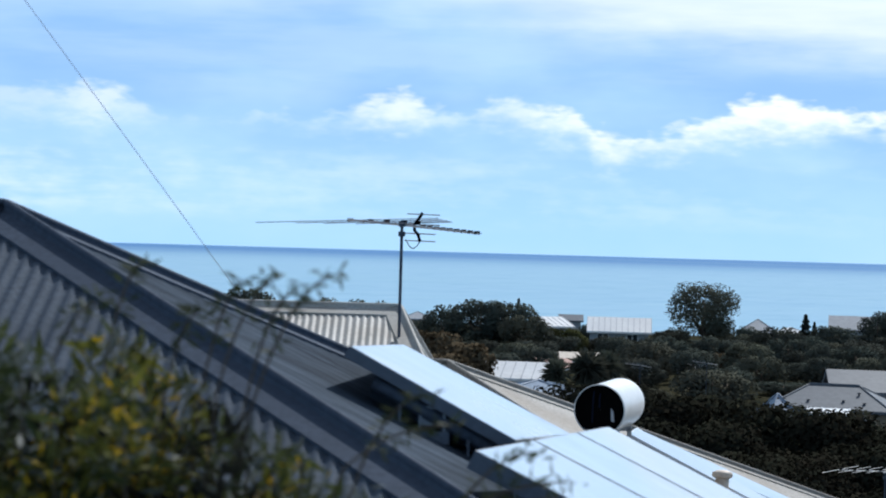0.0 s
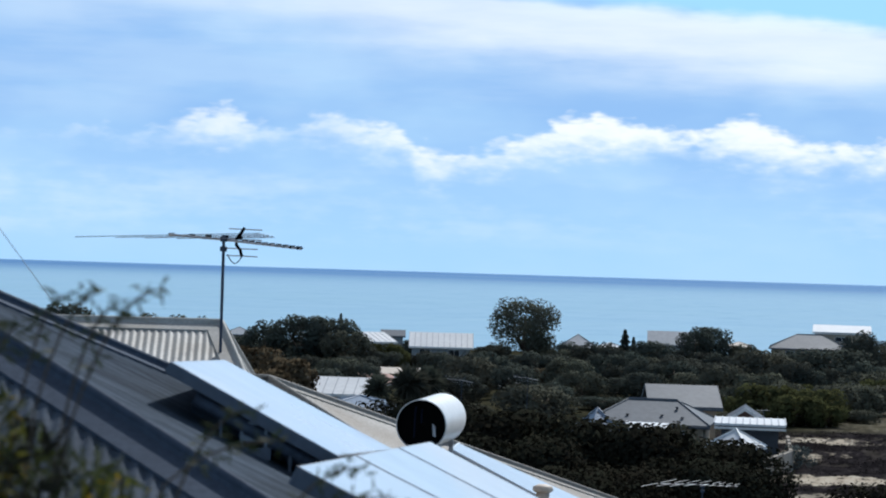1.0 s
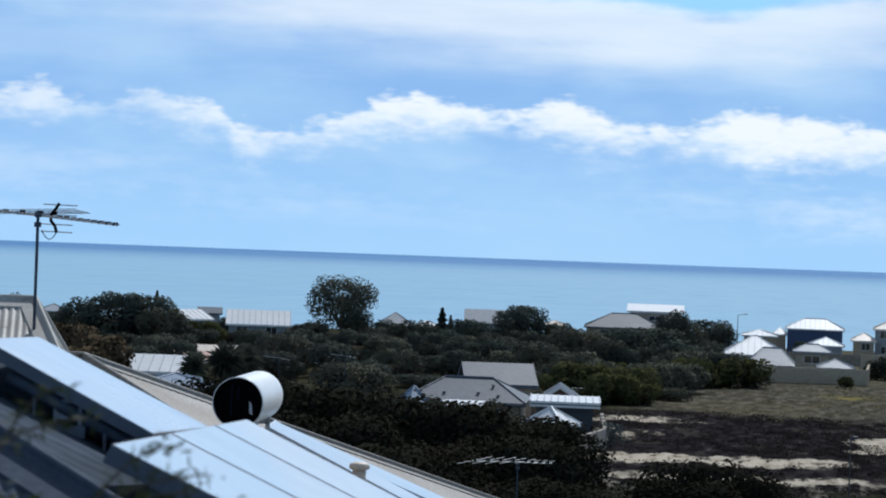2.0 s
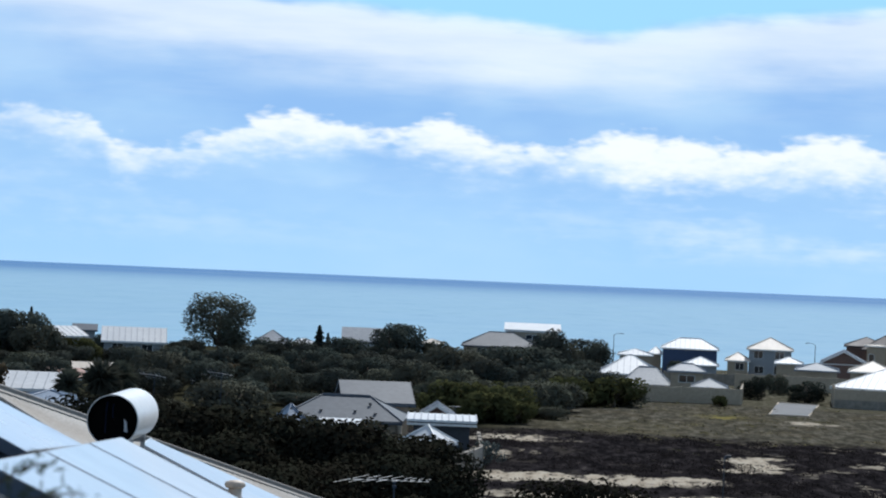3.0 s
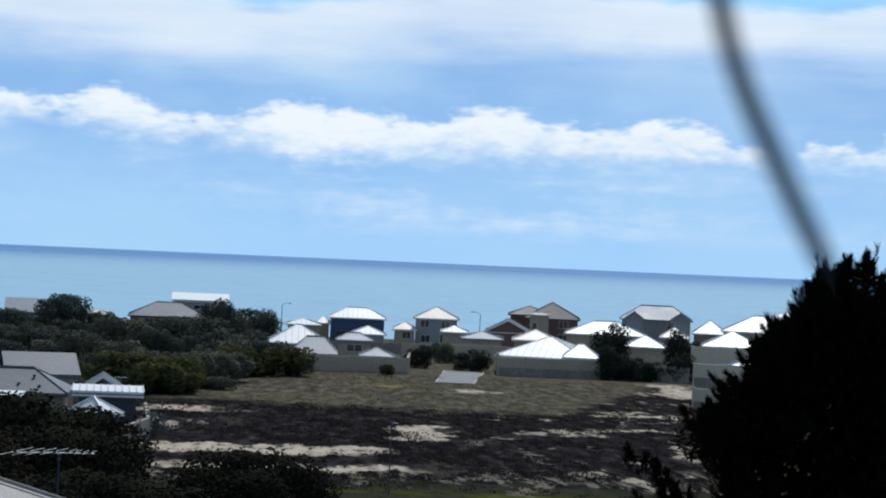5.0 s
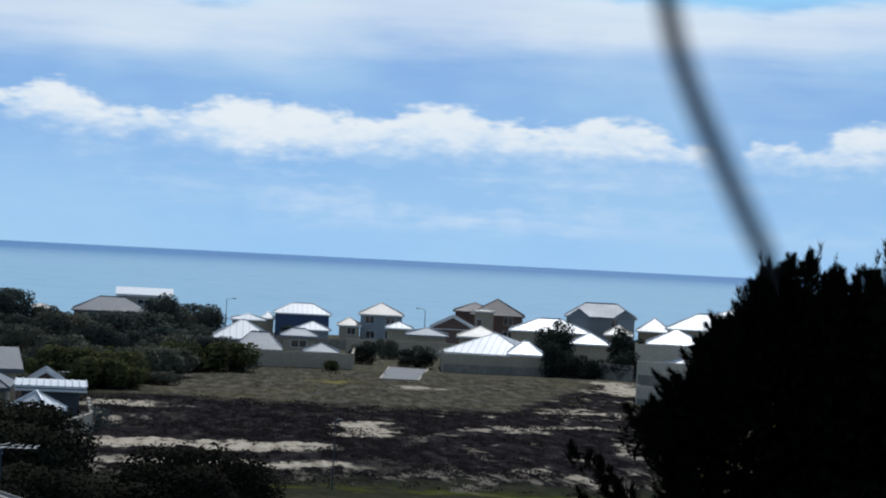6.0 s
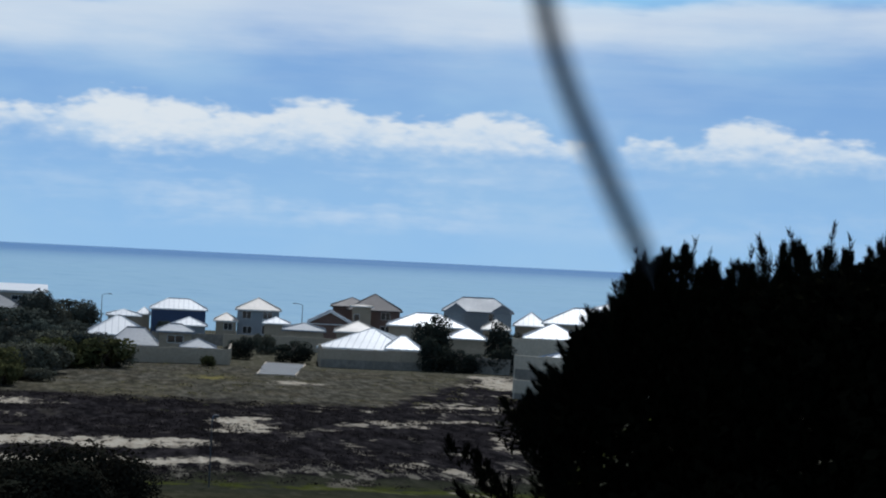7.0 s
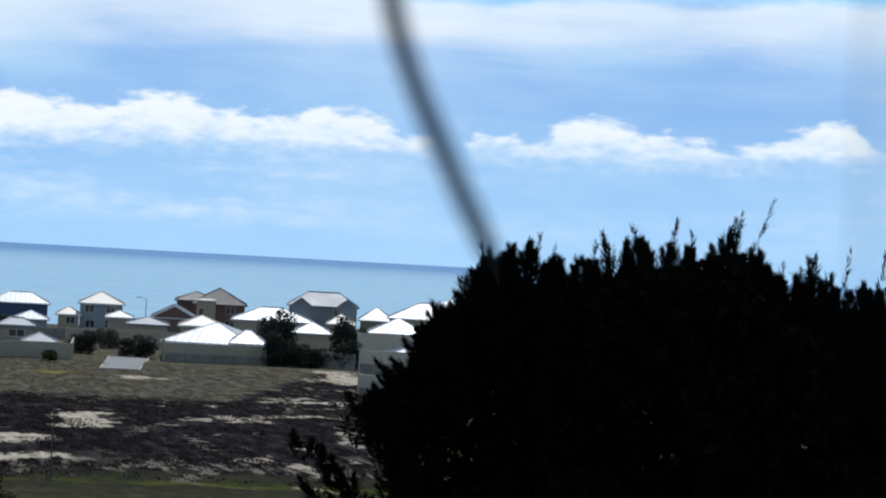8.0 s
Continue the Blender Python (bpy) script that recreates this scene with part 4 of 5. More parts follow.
house("grey hipped roof of a cream single-storey house", 17.89, 19.20, -0.0489, -0.0409, 290, roof_slate, wall_cream, 9, wins=ONE, ridge=1.2)
house("small two-storey house with dark upper walls and pale grey hipped roof", 19.09, 20.11, -0.0418, -0.0385, 284, roof_slate, wall_cream, 5, wins=((0.0, 1.5, 2.0, 0.9),), ridge=0.8)
house("low garage with a pale grey hipped roof", 19.72, 20.71, -0.0489, -0.0448, 266, roof_slate, wall_cream, 5)
house("two-storey blue-grey rendered house with pale hipped roof", 21.16, 22.39, -0.0301, -0.0245, 400, roof_cream, wall_grey, 9, wins=TWO)
house("lower wing of the blue-grey house with a cream roof", 20.60, 21.26, -0.0358, -0.0321, 398, roof_cream, wall_cream, 8, wins=((0.2, 1.7, 1.5, 1.2),))
house("small white hipped roof beside the blue-grey house", 21.89, 22.66, -0.0360, -0.0331, 375, roof_white, wall_cream, 7)
house("long cream house with a low pale roof behind the ramp", 22.43, 23.61, -0.0386, -0.0352, 335, roof_slate, wall_cream, 10)
house("brown brick gabled house with white barge boards", 23.09, 24.32, -0.0349, -0.0296, 372, roof_white, wall_brick, 12, "gable")
house("two-storey brown brick house with a brown tiled hipped roof", 24.13, 25.63, -0.0277, -0.0200, 400, roof_brown, wall_brick, 11, wins=TWO, cap=roof_brown)
house("side wing of the brown house with a tiled roof", 23.70, 24.85, -0.0264, -0.0222, 405, roof_brown, wall_brick, 9, cap=roof_brown)
house("cream rendered stair tower of the brown house", 24.23, 24.85, -0.0260, -0.0254, 396, roof_cream, wall_cream, 2.5, ribs=0, wins=((-0.5, 3.0, 0.9, 1.4),))
house("low pinkish cream hipped roof in front of the brown house", 23.82, 25.10, -0.0382, -0.0331, 335, roof_cream, wall_cream, 8)
house("large single-storey house with a white hipped metal roof", 23.62, 26.12, -0.0460, -0.0362, 284, roof_white, wall_cream, 14, wins=ONE, ridge=0.2, turn=-10)
house("lower white hipped wing of the large white house", 25.20, 26.19, -0.0453, -0.0391, 278, roof_white, wall_cream, 8, ridge=0.3)
house("white gabled roof behind the large white roof", 25.22, 27.42, -0.0340, -0.0279, 350, roof_white, wall_cream, 9)
house("two-storey grey house with a pale hipped roof and gablets", 26.69, 28.63, -0.0259, -0.0195, 400, roof_slate, wall_grey, 10, wins=TWO, ridge=3.0)
house("small front gablet of the grey two-storey house", 26.80, 27.34, -0.0262, -0.0230, 392, roof_slate, wall_grey, 5, "gable")
house("second front gablet of the grey two-storey house", 28.04, 28.59, -0.0259, -0.0228, 392, roof_slate, wall_grey, 5, "gable")
house("low white roofed house below the grey house", 26.86, 27.95, -0.0388, -0.0335, 322, roof_white, wall_cream, 7)
house("white hipped roof near the shore", 28.62, 29.59, -0.0314, -0.0250, 402, roof_white, wall_cream, 9)
house("cream hipped roof between the shore houses", 27.76, 28.58, -0.0339, -0.0292, 362, roof_cream, wall_cream, 7)
house("white hipped roof high among the shore houses", 29.39, 31.68, -0.0296, -0.0220, 360, roof_white, wall_cream, 10)
house("white roof partly behind the dark tree", 30.74, 32.33, -0.0219, -0.0177, 385, roof_white, wall_cream, 10)
house("white hipped roof above the stepped cream walls", 28.88, 30.53, -0.0370, -0.0296, 300, roof_white, wall_cream_lit, 9, wins=ONE)
house("grey hipped roof behind the stepped cream walls", 29.31, 31.29, -0.0476, -0.0414, 232, roof_blue, wall_cream_lit, 8)
house("white roof beyond the dark tree", 32.0, 34.0, -0.031, -0.0235, 345, roof_white, wall_cream, 10)
# --- houses among the trees
house("grey hipped house with a white upper skillion storey", 13.54, 15.64, -0.0344, -0.0278, 398, roof_grey, wall_cream, 12, wins=ONE, ridge=2.3)
house("upper storey with a flat white skillion roof", 14.68, 16.19, -0.0266, -0.0233, 410, roof_white, wall_cream, 7, "skillion", ribs=0, wins=((0.0, 1.6, 2.4, 0.8),))
house("grey gabled shore house", 10.32, 11.94, -0.0348, -0.0287, 410, roof_slate, wall_grey, 9, "long")
house("pale roofed shore house behind scrub", 12.43, 13.07, -0.0344, -0.0323, 405, roof_cream, wall_cream, 8)
house("olive grey hipped shore house", 7.98, 8.96, -0.0374, -0.0312, 400, roof_slate, wall_cream, 9)
house("low pale roofed house between trees", 8.92, 9.72, -0.0373, -0.0346, 410, roof_white, wall_grey, 8)
house("pale gabled house above the trees", 3.94, 5.65, -0.0393, -0.0329, 330, roof_white, wall_grey, 9, "long", wins=TWO)
house("blue-grey house with a pale gable roof", 2.51, 3.29, -0.0377, -0.0335, 335, roof_white, wall_grey, 9, "long", turn=25)
house("far grey roof of a shore house", 3.17, 3.82, -0.0347, -0.0321, 420, roof_grey, wall_grey, 8, "long")
house("distant pale roof by the water", -0.99, -0.26, -0.0359, -0.0325, 400, roof_slate, wall_cream, 8)
house("white gabled house among palms", 1.24, 3.19, -0.0627, -0.0553, 200, roof_white, wall_cream, 7, "long", turn=-8)
house("terracotta roofed house behind the white one", 2.53, 3.53, -0.0570, -0.0530, 232, roof_pink, wall_cream, 6, "long")
house("cream flat roofed house behind the palms", 3.20, 4.48, -0.0533, -0.0499, 255, roof_cream, wall_cream, 6, "long")
house("blue-grey hipped roof below the white house", 1.47, 3.84, -0.0702, -0.0631, 150, roof_blue, wall_cream, 7)
house("small pale roof deep in the trees", 6.37, 7.16, -0.0567, -0.0519, 235, roof_slate, wall_grey, 6)
grey_house = house("grey hipped roof of a large low house", 8.89, 12.15, -0.0716, -0.0606, 155, roof_grey, wall_cream, 7, wins=ONE, ribs=0, ridge=1.8, turn=-5)
house("upper grey roof with a white barge board", 10.29, 12.22, -0.0633, -0.0539, 165, roof_grey, wall_cream, 8, "long", turn=5, ribs=0)
house("blue-grey verandah roof below the grey house", 8.61, 9.48, -0.0767, -0.0655, 148, roof_blue, wall_dark, 3, turn=20, ribs=0)
house("pale lean-to roof in front of the grey house", 9.86, 10.91, -0.0746, -0.0725, 147, roof_white, wall_cream, 3, "skillion")
house("flat white roofed carport with dark walls", 12.20, 14.01, -0.0711, -0.0684, 152, roof_white, wall_dark, 5, "skillion", ribs=0.5)
house("small red gabled roof behind the carport", 12.50, 13.43, -0.0682, -0.0635, 165, roof_white, wall_brick, 4, "gable")
house("small white hipped roof at the edge of the field", 12.13, 13.35, -0.0813, -0.0729, 138, roof_white, wall_dark, 2.2, turn=-24)


for u, f in ((-1.6, 0.3), (0.9, 0.32), (2.4, 0.25), (1.9, 0.62)):
    gz_ = 20 - 0.0722 * 155 + (0.0722 - 0.0612) * 155 * f
    vm = M()
    vm.tube([(u, -3.95 * (1 - f), gz_ - 0.1), (u, -3.95 * (1 - f), gz_ + 0.1)], 0.08, 8).tube([(u, -3.95 * (1 - f), gz_ + 0.1), (u, -3.95 * (1 - f), gz_ + 0.17)], 0.13, 8)
    part("roof_vent", vm, wall_dark, grey_house)
els3 = [((-0.3 + 0.12 * i, 0.1, 0.0), (0.3 - 0.03 * i, 0.25, 0.0), 0) for i in range(5)]
sx_, sy_ = spot(13.45, 158)
tv_aerial("tv_aerial", "small pale aerial on a pole beside the carport", (sx_, sy_, 20 - 0.0635 * 158), 20 - 0.0635 * 158 - lie(sx_, sy_) + 0.2, (-0.4, 0.2, 0.0), (0.0, 0.0, 0.0), (0.4, -0.2, 0.0), els3, 0, tank_white)

for ab, ae, ad in ((5.38, -0.0545, 120.0), (7.15, -0.0525, 125.0)):
    sx_, sy_ = spot(ab, ad)
    els4 = [((-0.6 + 0.2 * i, 0.3 - 0.1 * i, -0.02 * i), (0.35 - 0.02 * i, 0.3, -0.25), 0) for i in range(6)]
    tv_aerial("tv_aerial", "pale television aerial rising out of the trees", (sx_, sy_, 20 + ae * ad), 20 + ae * ad - lie(sx_, sy_) + 0.3, (-0.8, 0.4, 0.05), (0.0, 0.0, 0.0), (0.6, -0.3, -0.1), els4, 0, alu)

# ---------------------------------------------------------------- walls, ramp, poles
def garden_wall(label, pts, height, mat, lower=None, thick=0.25):
    t = thing("garden_wall", label, "wall", "estate walls")
    for (ba, da), (bb, db) in zip(pts[:-1], pts[1:]):
        p, q = Vector(spot(ba, da)), Vector(spot(bb, db))
        n = max(1, int((q - p).length / 3.0))
        for i in range(n):
            a, b = p.lerp(q, i / n), p.lerp(q, (i + 1) / n)
            e = (b - a).normalized()
            side = Vector((-e.y, e.x)) * thick / 2
            g = min(lie(a.x, a.y), lie(b.x, b.y))
            base_z = g - 0.4
            split = g + (lower or 0)
            quad = lambda z, k=1.0: [(a.x - side.x * k, a.y - side.y * k, z), (b.x - side.x * k, b.y - side.y * k, z), (b.x + side.x * k, b.y + side.y * k, z), (a.x + side.x * k, a.y + side.y * k, z)]
            if lower:
                m = M()
                m.prism(quad(base_z, 1.3), (0, 0, split - base_z))
                part("retaining_course", m, wall_lime, t)
            m = M()
            m.prism(quad(split if lower else base_z), (0, 0, g + height - (split if lower else base_z)))
            part("wall_panel", m, mat, t)
            m = M()
            m.tube([(a.x, a.y, base_z), (a.x, a.y, g + height + 0.08)], thick * 0.75, 4)
            part("pier", m, mat, t)


garden_wall("long cream rendered estate wall along the field", [(17.5, 262), (17.9, 254), (21.05, 254), (21.1, 285)], 1.85, wall_cream)
garden_wall("cream wall beside the hedge", [(16.4, 300), (17.6, 288)], 1.8, wall_cream)
garden_wall("cream wall on a limestone retaining course below the white roof", [(23.45, 285), (23.5, 266), (26.4, 266)], 2.35, wall_cream, 1.1)
garden_wall("cream wall overhung by shrubs", [(26.4, 266), (28.6, 260)], 2.0, wall_lime)
garden_wall("lowest of the stepped cream retaining walls", [(28.75, 213), (32.5, 205)], 1.9, wall_cream_lit, 0.6)
garden_wall("middle stepped cream wall", [(28.74, 222), (33.0, 215)], 4.0, wall_cream_lit, 2.6)
garden_wall("upper stepped cream wall", [(28.66, 262), (31.5, 258)], 4.6, wall_cream_lit, 2.4)
garden_wall("cream wall in front of the far houses", [(20.9, 330), (24.0, 318)], 2.2, wall_cream)
garden_wall("pale wall by the small white roof", [(13.4, 140), (14.2, 150), (14.1, 165)], 1.4, wall_lime)
garden_wall("long low cream wall beyond the ramp", [(19.0, 345), (21.6, 345)], 1.8, wall_lime)

ramp = M()
ra = [spot(21.82, 236), spot(22.84, 236), spot(23.1, 270), spot(22.05, 270)]
for i in range(10):
    f0, f1 = i / 10, (i + 1) / 10
    quad = [Vector(ra[0]).lerp(Vector(ra[3]), f0), Vector(ra[1]).lerp(Vector(ra[2]), f0), Vector(ra[1]).lerp(Vector(ra[2]), f1), Vector(ra[0]).lerp(Vector(ra[3]), f1)]
    ramp.prism([(p.x, p.y, lie(p.x, p.y) - 0.3) for p in quad], (0, 0, 0.36))
rob = new("driveway", ramp.mesh("driveway", concrete))
tagged(rob, "pale concrete end of a driveway in the grass", "driveway", kind="structure")
curb = M()
for i in range(4):
    p, q = ra[i], ra[(i + 1) % 4]
    curb.tube([(p[0], p[1], lie(*p) + 0.04), (q[0], q[1], lie(*q) + 0.04)], 0.11, 6)
cob = new("kerb", curb.mesh("kerb", wall_cream))
tagged(cob, "pale kerb round the driveway end", "kerb", kind="structure")


def street_lamp(b, d, h, label, arm=1.2, flip=1, slim=1.0):
    x, y = spot(b, d)
    g = lie(x, y)
    t = thing("street_lamp", label, "street lamp", "street lamps", at=pose(x, y, g, 0, 0, -b))
    m = M()
    m.tube([(0, 0, -0.3), (0, 0, h * 0.6), (0, 0, h)], [0.09 * slim, 0.07 * slim, 0.05 * slim], 8)
    part("pole", m, wall_dark, t)
    m = M()
    m.tube([(0, 0, h), (flip * arm * 0.5, 0, h + 0.25), (flip * arm, 0, h + 0.3)], 0.04, 6)
    part("arm", m, alu_dark, t)
    m = M()
    m.box(min(flip * arm, flip * (arm + 0.55 * slim)), -0.12, h + 0.2, max(flip * arm, flip * (arm + 0.55 * slim)), 0.12, h + 0.34)
    part("lamp_head", m, wall_dark, t)


street_lamp(17.62, 395, 7.3, "grey street lamp standing by the shore houses")
street_lamp(22.95, 390, 7.0, "grey street lamp between the shore houses", flip=-1)
street_lamp(20.69, 112, 3.45, "small dark lamp post at the edge of the heath", arm=0.1, slim=0.45)

# ---------------------------------------------------------------- plants


def leaf_cloud(rng, centres, radii, count, size, flat=0.8, upright=0.0, narrow=0.55):
    """Many small four-cornered leaves spread through round clumps. Returns vertices and faces."""
    centres, radii = np.array(centres, float), np.array(radii, float)
    pick = rng.choice(len(centres), count, p=radii ** 2 / (radii ** 2).sum())
    d = rng.normal(size=(count, 3))
    d /= np.linalg.norm(d, axis=1)[:, None]
    rad = radii[pick] * (0.68 + 0.38 * rng.random(count) ** 0.7)
    p = centres[pick] + d * rad[:, None] * np.array([1, 1, flat])
    if upright > 0.4:
        along = rng.normal(size=(count, 3)) + d * 0.6 + np.array([0, 0, upright])
        facing = rng.normal(size=(count, 3))
    else:
        facing = d * np.array([1, 1, 1 / flat]) * 1.3 + rng.normal(size=(count, 3)) * 0.55
        along = np.cross(facing, rng.normal(size=(count, 3)))
    along /= np.linalg.norm(along, axis=1)[:, None] + 1e-9
    side = np.cross(along, facing)
    side /= np.linalg.norm(side, axis=1)[:, None] + 1e-9
    ln = size * (0.6 + 0.8 * rng.random(count))[:, None]
    along, side = along * ln, side * ln * narrow / 2
    turn = np.where((np.cross(side + along / 2, along) * d).sum(1) < 0, -1.0, 1.0)[:, None]
    side = side * turn
    v = np.stack([p - along / 2, p + side, p + along / 2, p - side], 1).reshape(-1, 3)
    middle = centres.mean(0) - np.array([0, 0, 0.15 * np.ptp(centres[:, 2])])
    out = p - middle
    out /= np.linalg.norm(out, axis=1)[:, None] + 1e-9
    nrm = d * 0.4 + out * 0.75 + rng.normal(size=(count, 3)) * 0.2
    nrm /= np.linalg.norm(nrm, axis=1)[:, None] + 1e-9
    leaf_cloud.normals = np.repeat(nrm, 4, axis=0)
    return v, np.arange(count * 4).reshape(-1, 4)


def mesh_of(name, v, f, mat, normals=None):
    me = bpy.data.meshes.new(name)
    n, k = len(f), f.shape[1]
    me.vertices.add(len(v))
    me.vertices.foreach_set("co", np.asarray(v, np.float32).ravel())
    me.loops.add(n * k)
    me.loops.foreach_set("vertex_index", f.astype(np.int32).ravel())
    me.polygons.add(n)
    me.polygons.foreach_set("loop_start", np.arange(0, n * k, k, dtype=np.int32))
    me.polygons.foreach_set("loop_total", np.full(n, k, np.int32))
    me.materials.append(mat)
    me.update(calc_edges=True)
    me.validate()
    if normals is not None:
        me.polygons.foreach_set("use_smooth", np.ones(n, bool))
        me.normals_split_custom_set_from_vertices(normals.tolist())
    return me


def tree(label, seed, height, radius, clumps, leaves, size, mat, category="tree", low=0.25, group="coastal trees", name="tree", flat=0.92, dome=1.0, upright=0.0, narrow=0.8, lean=0.0):
    """Tapered trunk, limbs to the clumps and a crown of many small leaves, standing at the origin."""
    rng = np.random.default_rng(seed)
    t = thing(name, label, category, group)
    cs, rs = [], []
    for i in range(clumps):
        a = rng.random() * 2 * math.pi
        zz = low + (0.93 - low) * rng.random()
        spread = radius * math.sqrt(max(0.05, 1 - ((zz - low - 0.25) / (1.02 - low - 0.25)) ** 2 * dome)) if zz > low + 0.25 else radius * (0.72 + 0.28 * (zz - low) / 0.25)
        q = spread * (0.35 + 0.55 * rng.random() ** 0.5)
        cs.append((q * math.cos(a) + lean * zz * height, q * math.sin(a), zz * height))
        rs.append(radius * (0.24 + 0.27 * rng.random()))
    cs, rs = np.array(cs), np.array(rs)
    rs = np.minimum(rs, (height - cs[:, 2]) / flat * 0.95 + 0.05 * height)
    v, f = leaf_cloud(rng, cs, rs, leaves, size, flat, upright, narrow)
    crown = new("crown", mesh_of("crown", v, f, mat, leaf_cloud.normals))
    crown.parent = t
    m = M()
    r0 = height * 0.028
    m.tube([(0, 0, -0.4), (lean * height * 0.2, 0, height * 0.3), (lean * height * 0.6, 0.02 * height, height * 0.75)], [r0 * 1.3, r0, r0 * 0.4], 7)
    for i in range(0, clumps, max(1, clumps // 9)):
        c = Vector(cs[i])
        s = Vector((lean * height * 0.25, 0, height * 0.22))
        mid = s.lerp(c, 0.5) + Vector((0, 0, -0.03 * height))
        m.tube([s, mid, c], [r0 * 0.55, r0 * 0.35, r0 * 0.12], 5)
    part("trunk", m, bark, t, smooth=True)
    return t


def stand(t, b, d, turn=0.0, s=1.0, sink=0.0, sz=None, copy=True):
    x, y = spot(b, d)
    m = pose(x, y, lie(x, y) - sink, 0, 0, turn) @ Matrix.Diagonal((s, s, sz or s, 1))
    if copy:
        return copy_thing(t, m @ Matrix.Diagonal((1 / t.scale.x, 1 / t.scale.y, 1 / t.scale.z, 1)))
    t.matrix_basis = m
    return t


rnd = random.Random(7)
kinds = [
    tree("rounded dark green coastal tree in dense bush", 1, 6.5, 3.6, 30, 4000, 0.36, leaf_dark),
    tree("spreading olive green coastal tree in dense bush", 2, 5.5, 3.8, 28, 4000, 0.36, leaf_mid),
    tree("bushy dark coastal tree with uneven crown", 3, 7.0, 3.2, 26, 4000, 0.35, leaf_dark),
    tree("low spreading olive shrub tree", 4, 4.2, 3.2, 26, 3600, 0.32, leaf_mid, low=0.1),
    tree("yellowish green wattle shrub at the field's edge", 5, 3.6, 2.8, 30, 3100, 0.36, leaf_yellow, "shrub", low=0.12),
    tree("dry brown scrubby tree", 6, 5.0, 3.0, 32, 3100, 0.40, leaf_brown),
    tree("dense dark garden tree beside the estate walls", 8, 6.0, 3.0, 30, 4600, 0.30, leaf_garden, low=0.1, group="garden trees"),
]
used = set()


def grow(k, b, d, turn, s, sz=None):
    if k in used:
        return stand(kinds[k], b, d, turn, s, 0.1, sz)
    used.add(k)
    return stand(kinds[k], b, d, turn, s, 0.1, sz, copy=False)


# the bush between the roofs and the shore, thinning out round the houses
CLEAR = [(1.0, 4.2, 185, 215), (2.0, 6.0, 322, 350), (0.5, 4.3, 140, 165), (2.6, 5.0, 224, 265), (7.4, 14.2, 136, 185), (13.3, 16.3, 392, 425), (6.2, 7.3, 228, 246), (17.0, 60, 190, 600), (7.4, 13.2, 398, 425), (14.0, 60, 110, 196), (16.0, 60, 110, 250)]


def free(b, d):
    return not any(b0 < b < b1 and d0 < d < d1 for b0, b1, d0, d1 in CLEAR)


for ring, (d0, count) in enumerate(((388, 34), (366, 20), (342, 21), (318, 20), (295, 20), (272, 19), (250, 18), (228, 18), (208, 17), (190, 16))):
    for i in range(count):
        b = -7 + 24.5 * (i + rnd.random() * 0.9) / count
        d = d0 + rnd.uniform(-10, 10)
        if not free(b, d):
            continue
        k = rnd.choice((0, 0, 1, 1, 2, 3)) if d > 215 or b < 12 else rnd.choice((1, 3, 4))
        top_ = -0.0375 - (385 - d) / 182 * 0.013 - rnd.random() * 0.010
        if 1.8 < b < 6.2 and d < 330:
            top_ = min(top_, -0.041 - rnd.random() * 0.005)
        if 5.5 < b < 17 and d > 340:
            top_ = min(top_, -0.0372)
        x, y = spot(b, d)
        s = (20 + top_ * d - lie(x, y)) / (6.5, 5.5, 7.0, 4.2, 3.6, 5.0)[k]
        s = max(0.45, min(1.5, s)) * rnd.choice((1.22, 1.1, 0.9, 0.65, 0.4))
        grow(k, b, d, rnd.uniform(0, 360), max(0.7, min(1.5, s * 1.35)), s)
# the yellower thicket next to the field
for i in range(26):
    b, d = rnd.uniform(13.4, 16.6), rnd.uniform(196, 240)
    if b > 15.4 and d < 215:
        d += 25
    w = rnd.uniform(0.55, 0.9)
    grow(rnd.choice((4, 4, 4, 3)), b, d, rnd.uniform(0, 360), w * 1.15, w)
# dry brown trees behind the cream roof
for b, d, s in ((0.1, 170, 0.95), (-0.6, 160, 0.9), (0.6, 185, 1.0), (-0.2, 200, 1.1)):
    grow(5, b, d, rnd.uniform(0, 360), s)
# taller trees that stand out against the sea
for k, b, d, s, sz in ((0, 1.1, 300, 1.3, 1.08), (2, 0.1, 305, 0.9, 0.88), (0, 1.9, 298, 1.15, 1.04), (1, 2.3, 292, 0.9, 0.95), (1, -3.3, 270, 0.95, 1.25), (1, -2.0, 268, 1.0, 1.25), (0, -5.2, 270, 1.1, 1.2),
                       (0, 12.0, 392, 1.1, 1.1), (2, 11.6, 385, 0.9, 1.05), (0, 16.9, 400, 1.1, 0.95), (1, 16.3, 380, 1.05, 0.98), (2, 17.2, 388, 0.9, 0.8), (1, 12.9, 392, 0.8, 0.8), (0, 15.85, 380, 1.0, 0.84), (1, 15.1, 376, 0.9, 0.62), (2, 14.2, 378, 0.8, 0.5), (3, 13.4, 380, 1.0, 0.8)):
    grow(k, b, d, rnd.uniform(0, 360), s, sz)
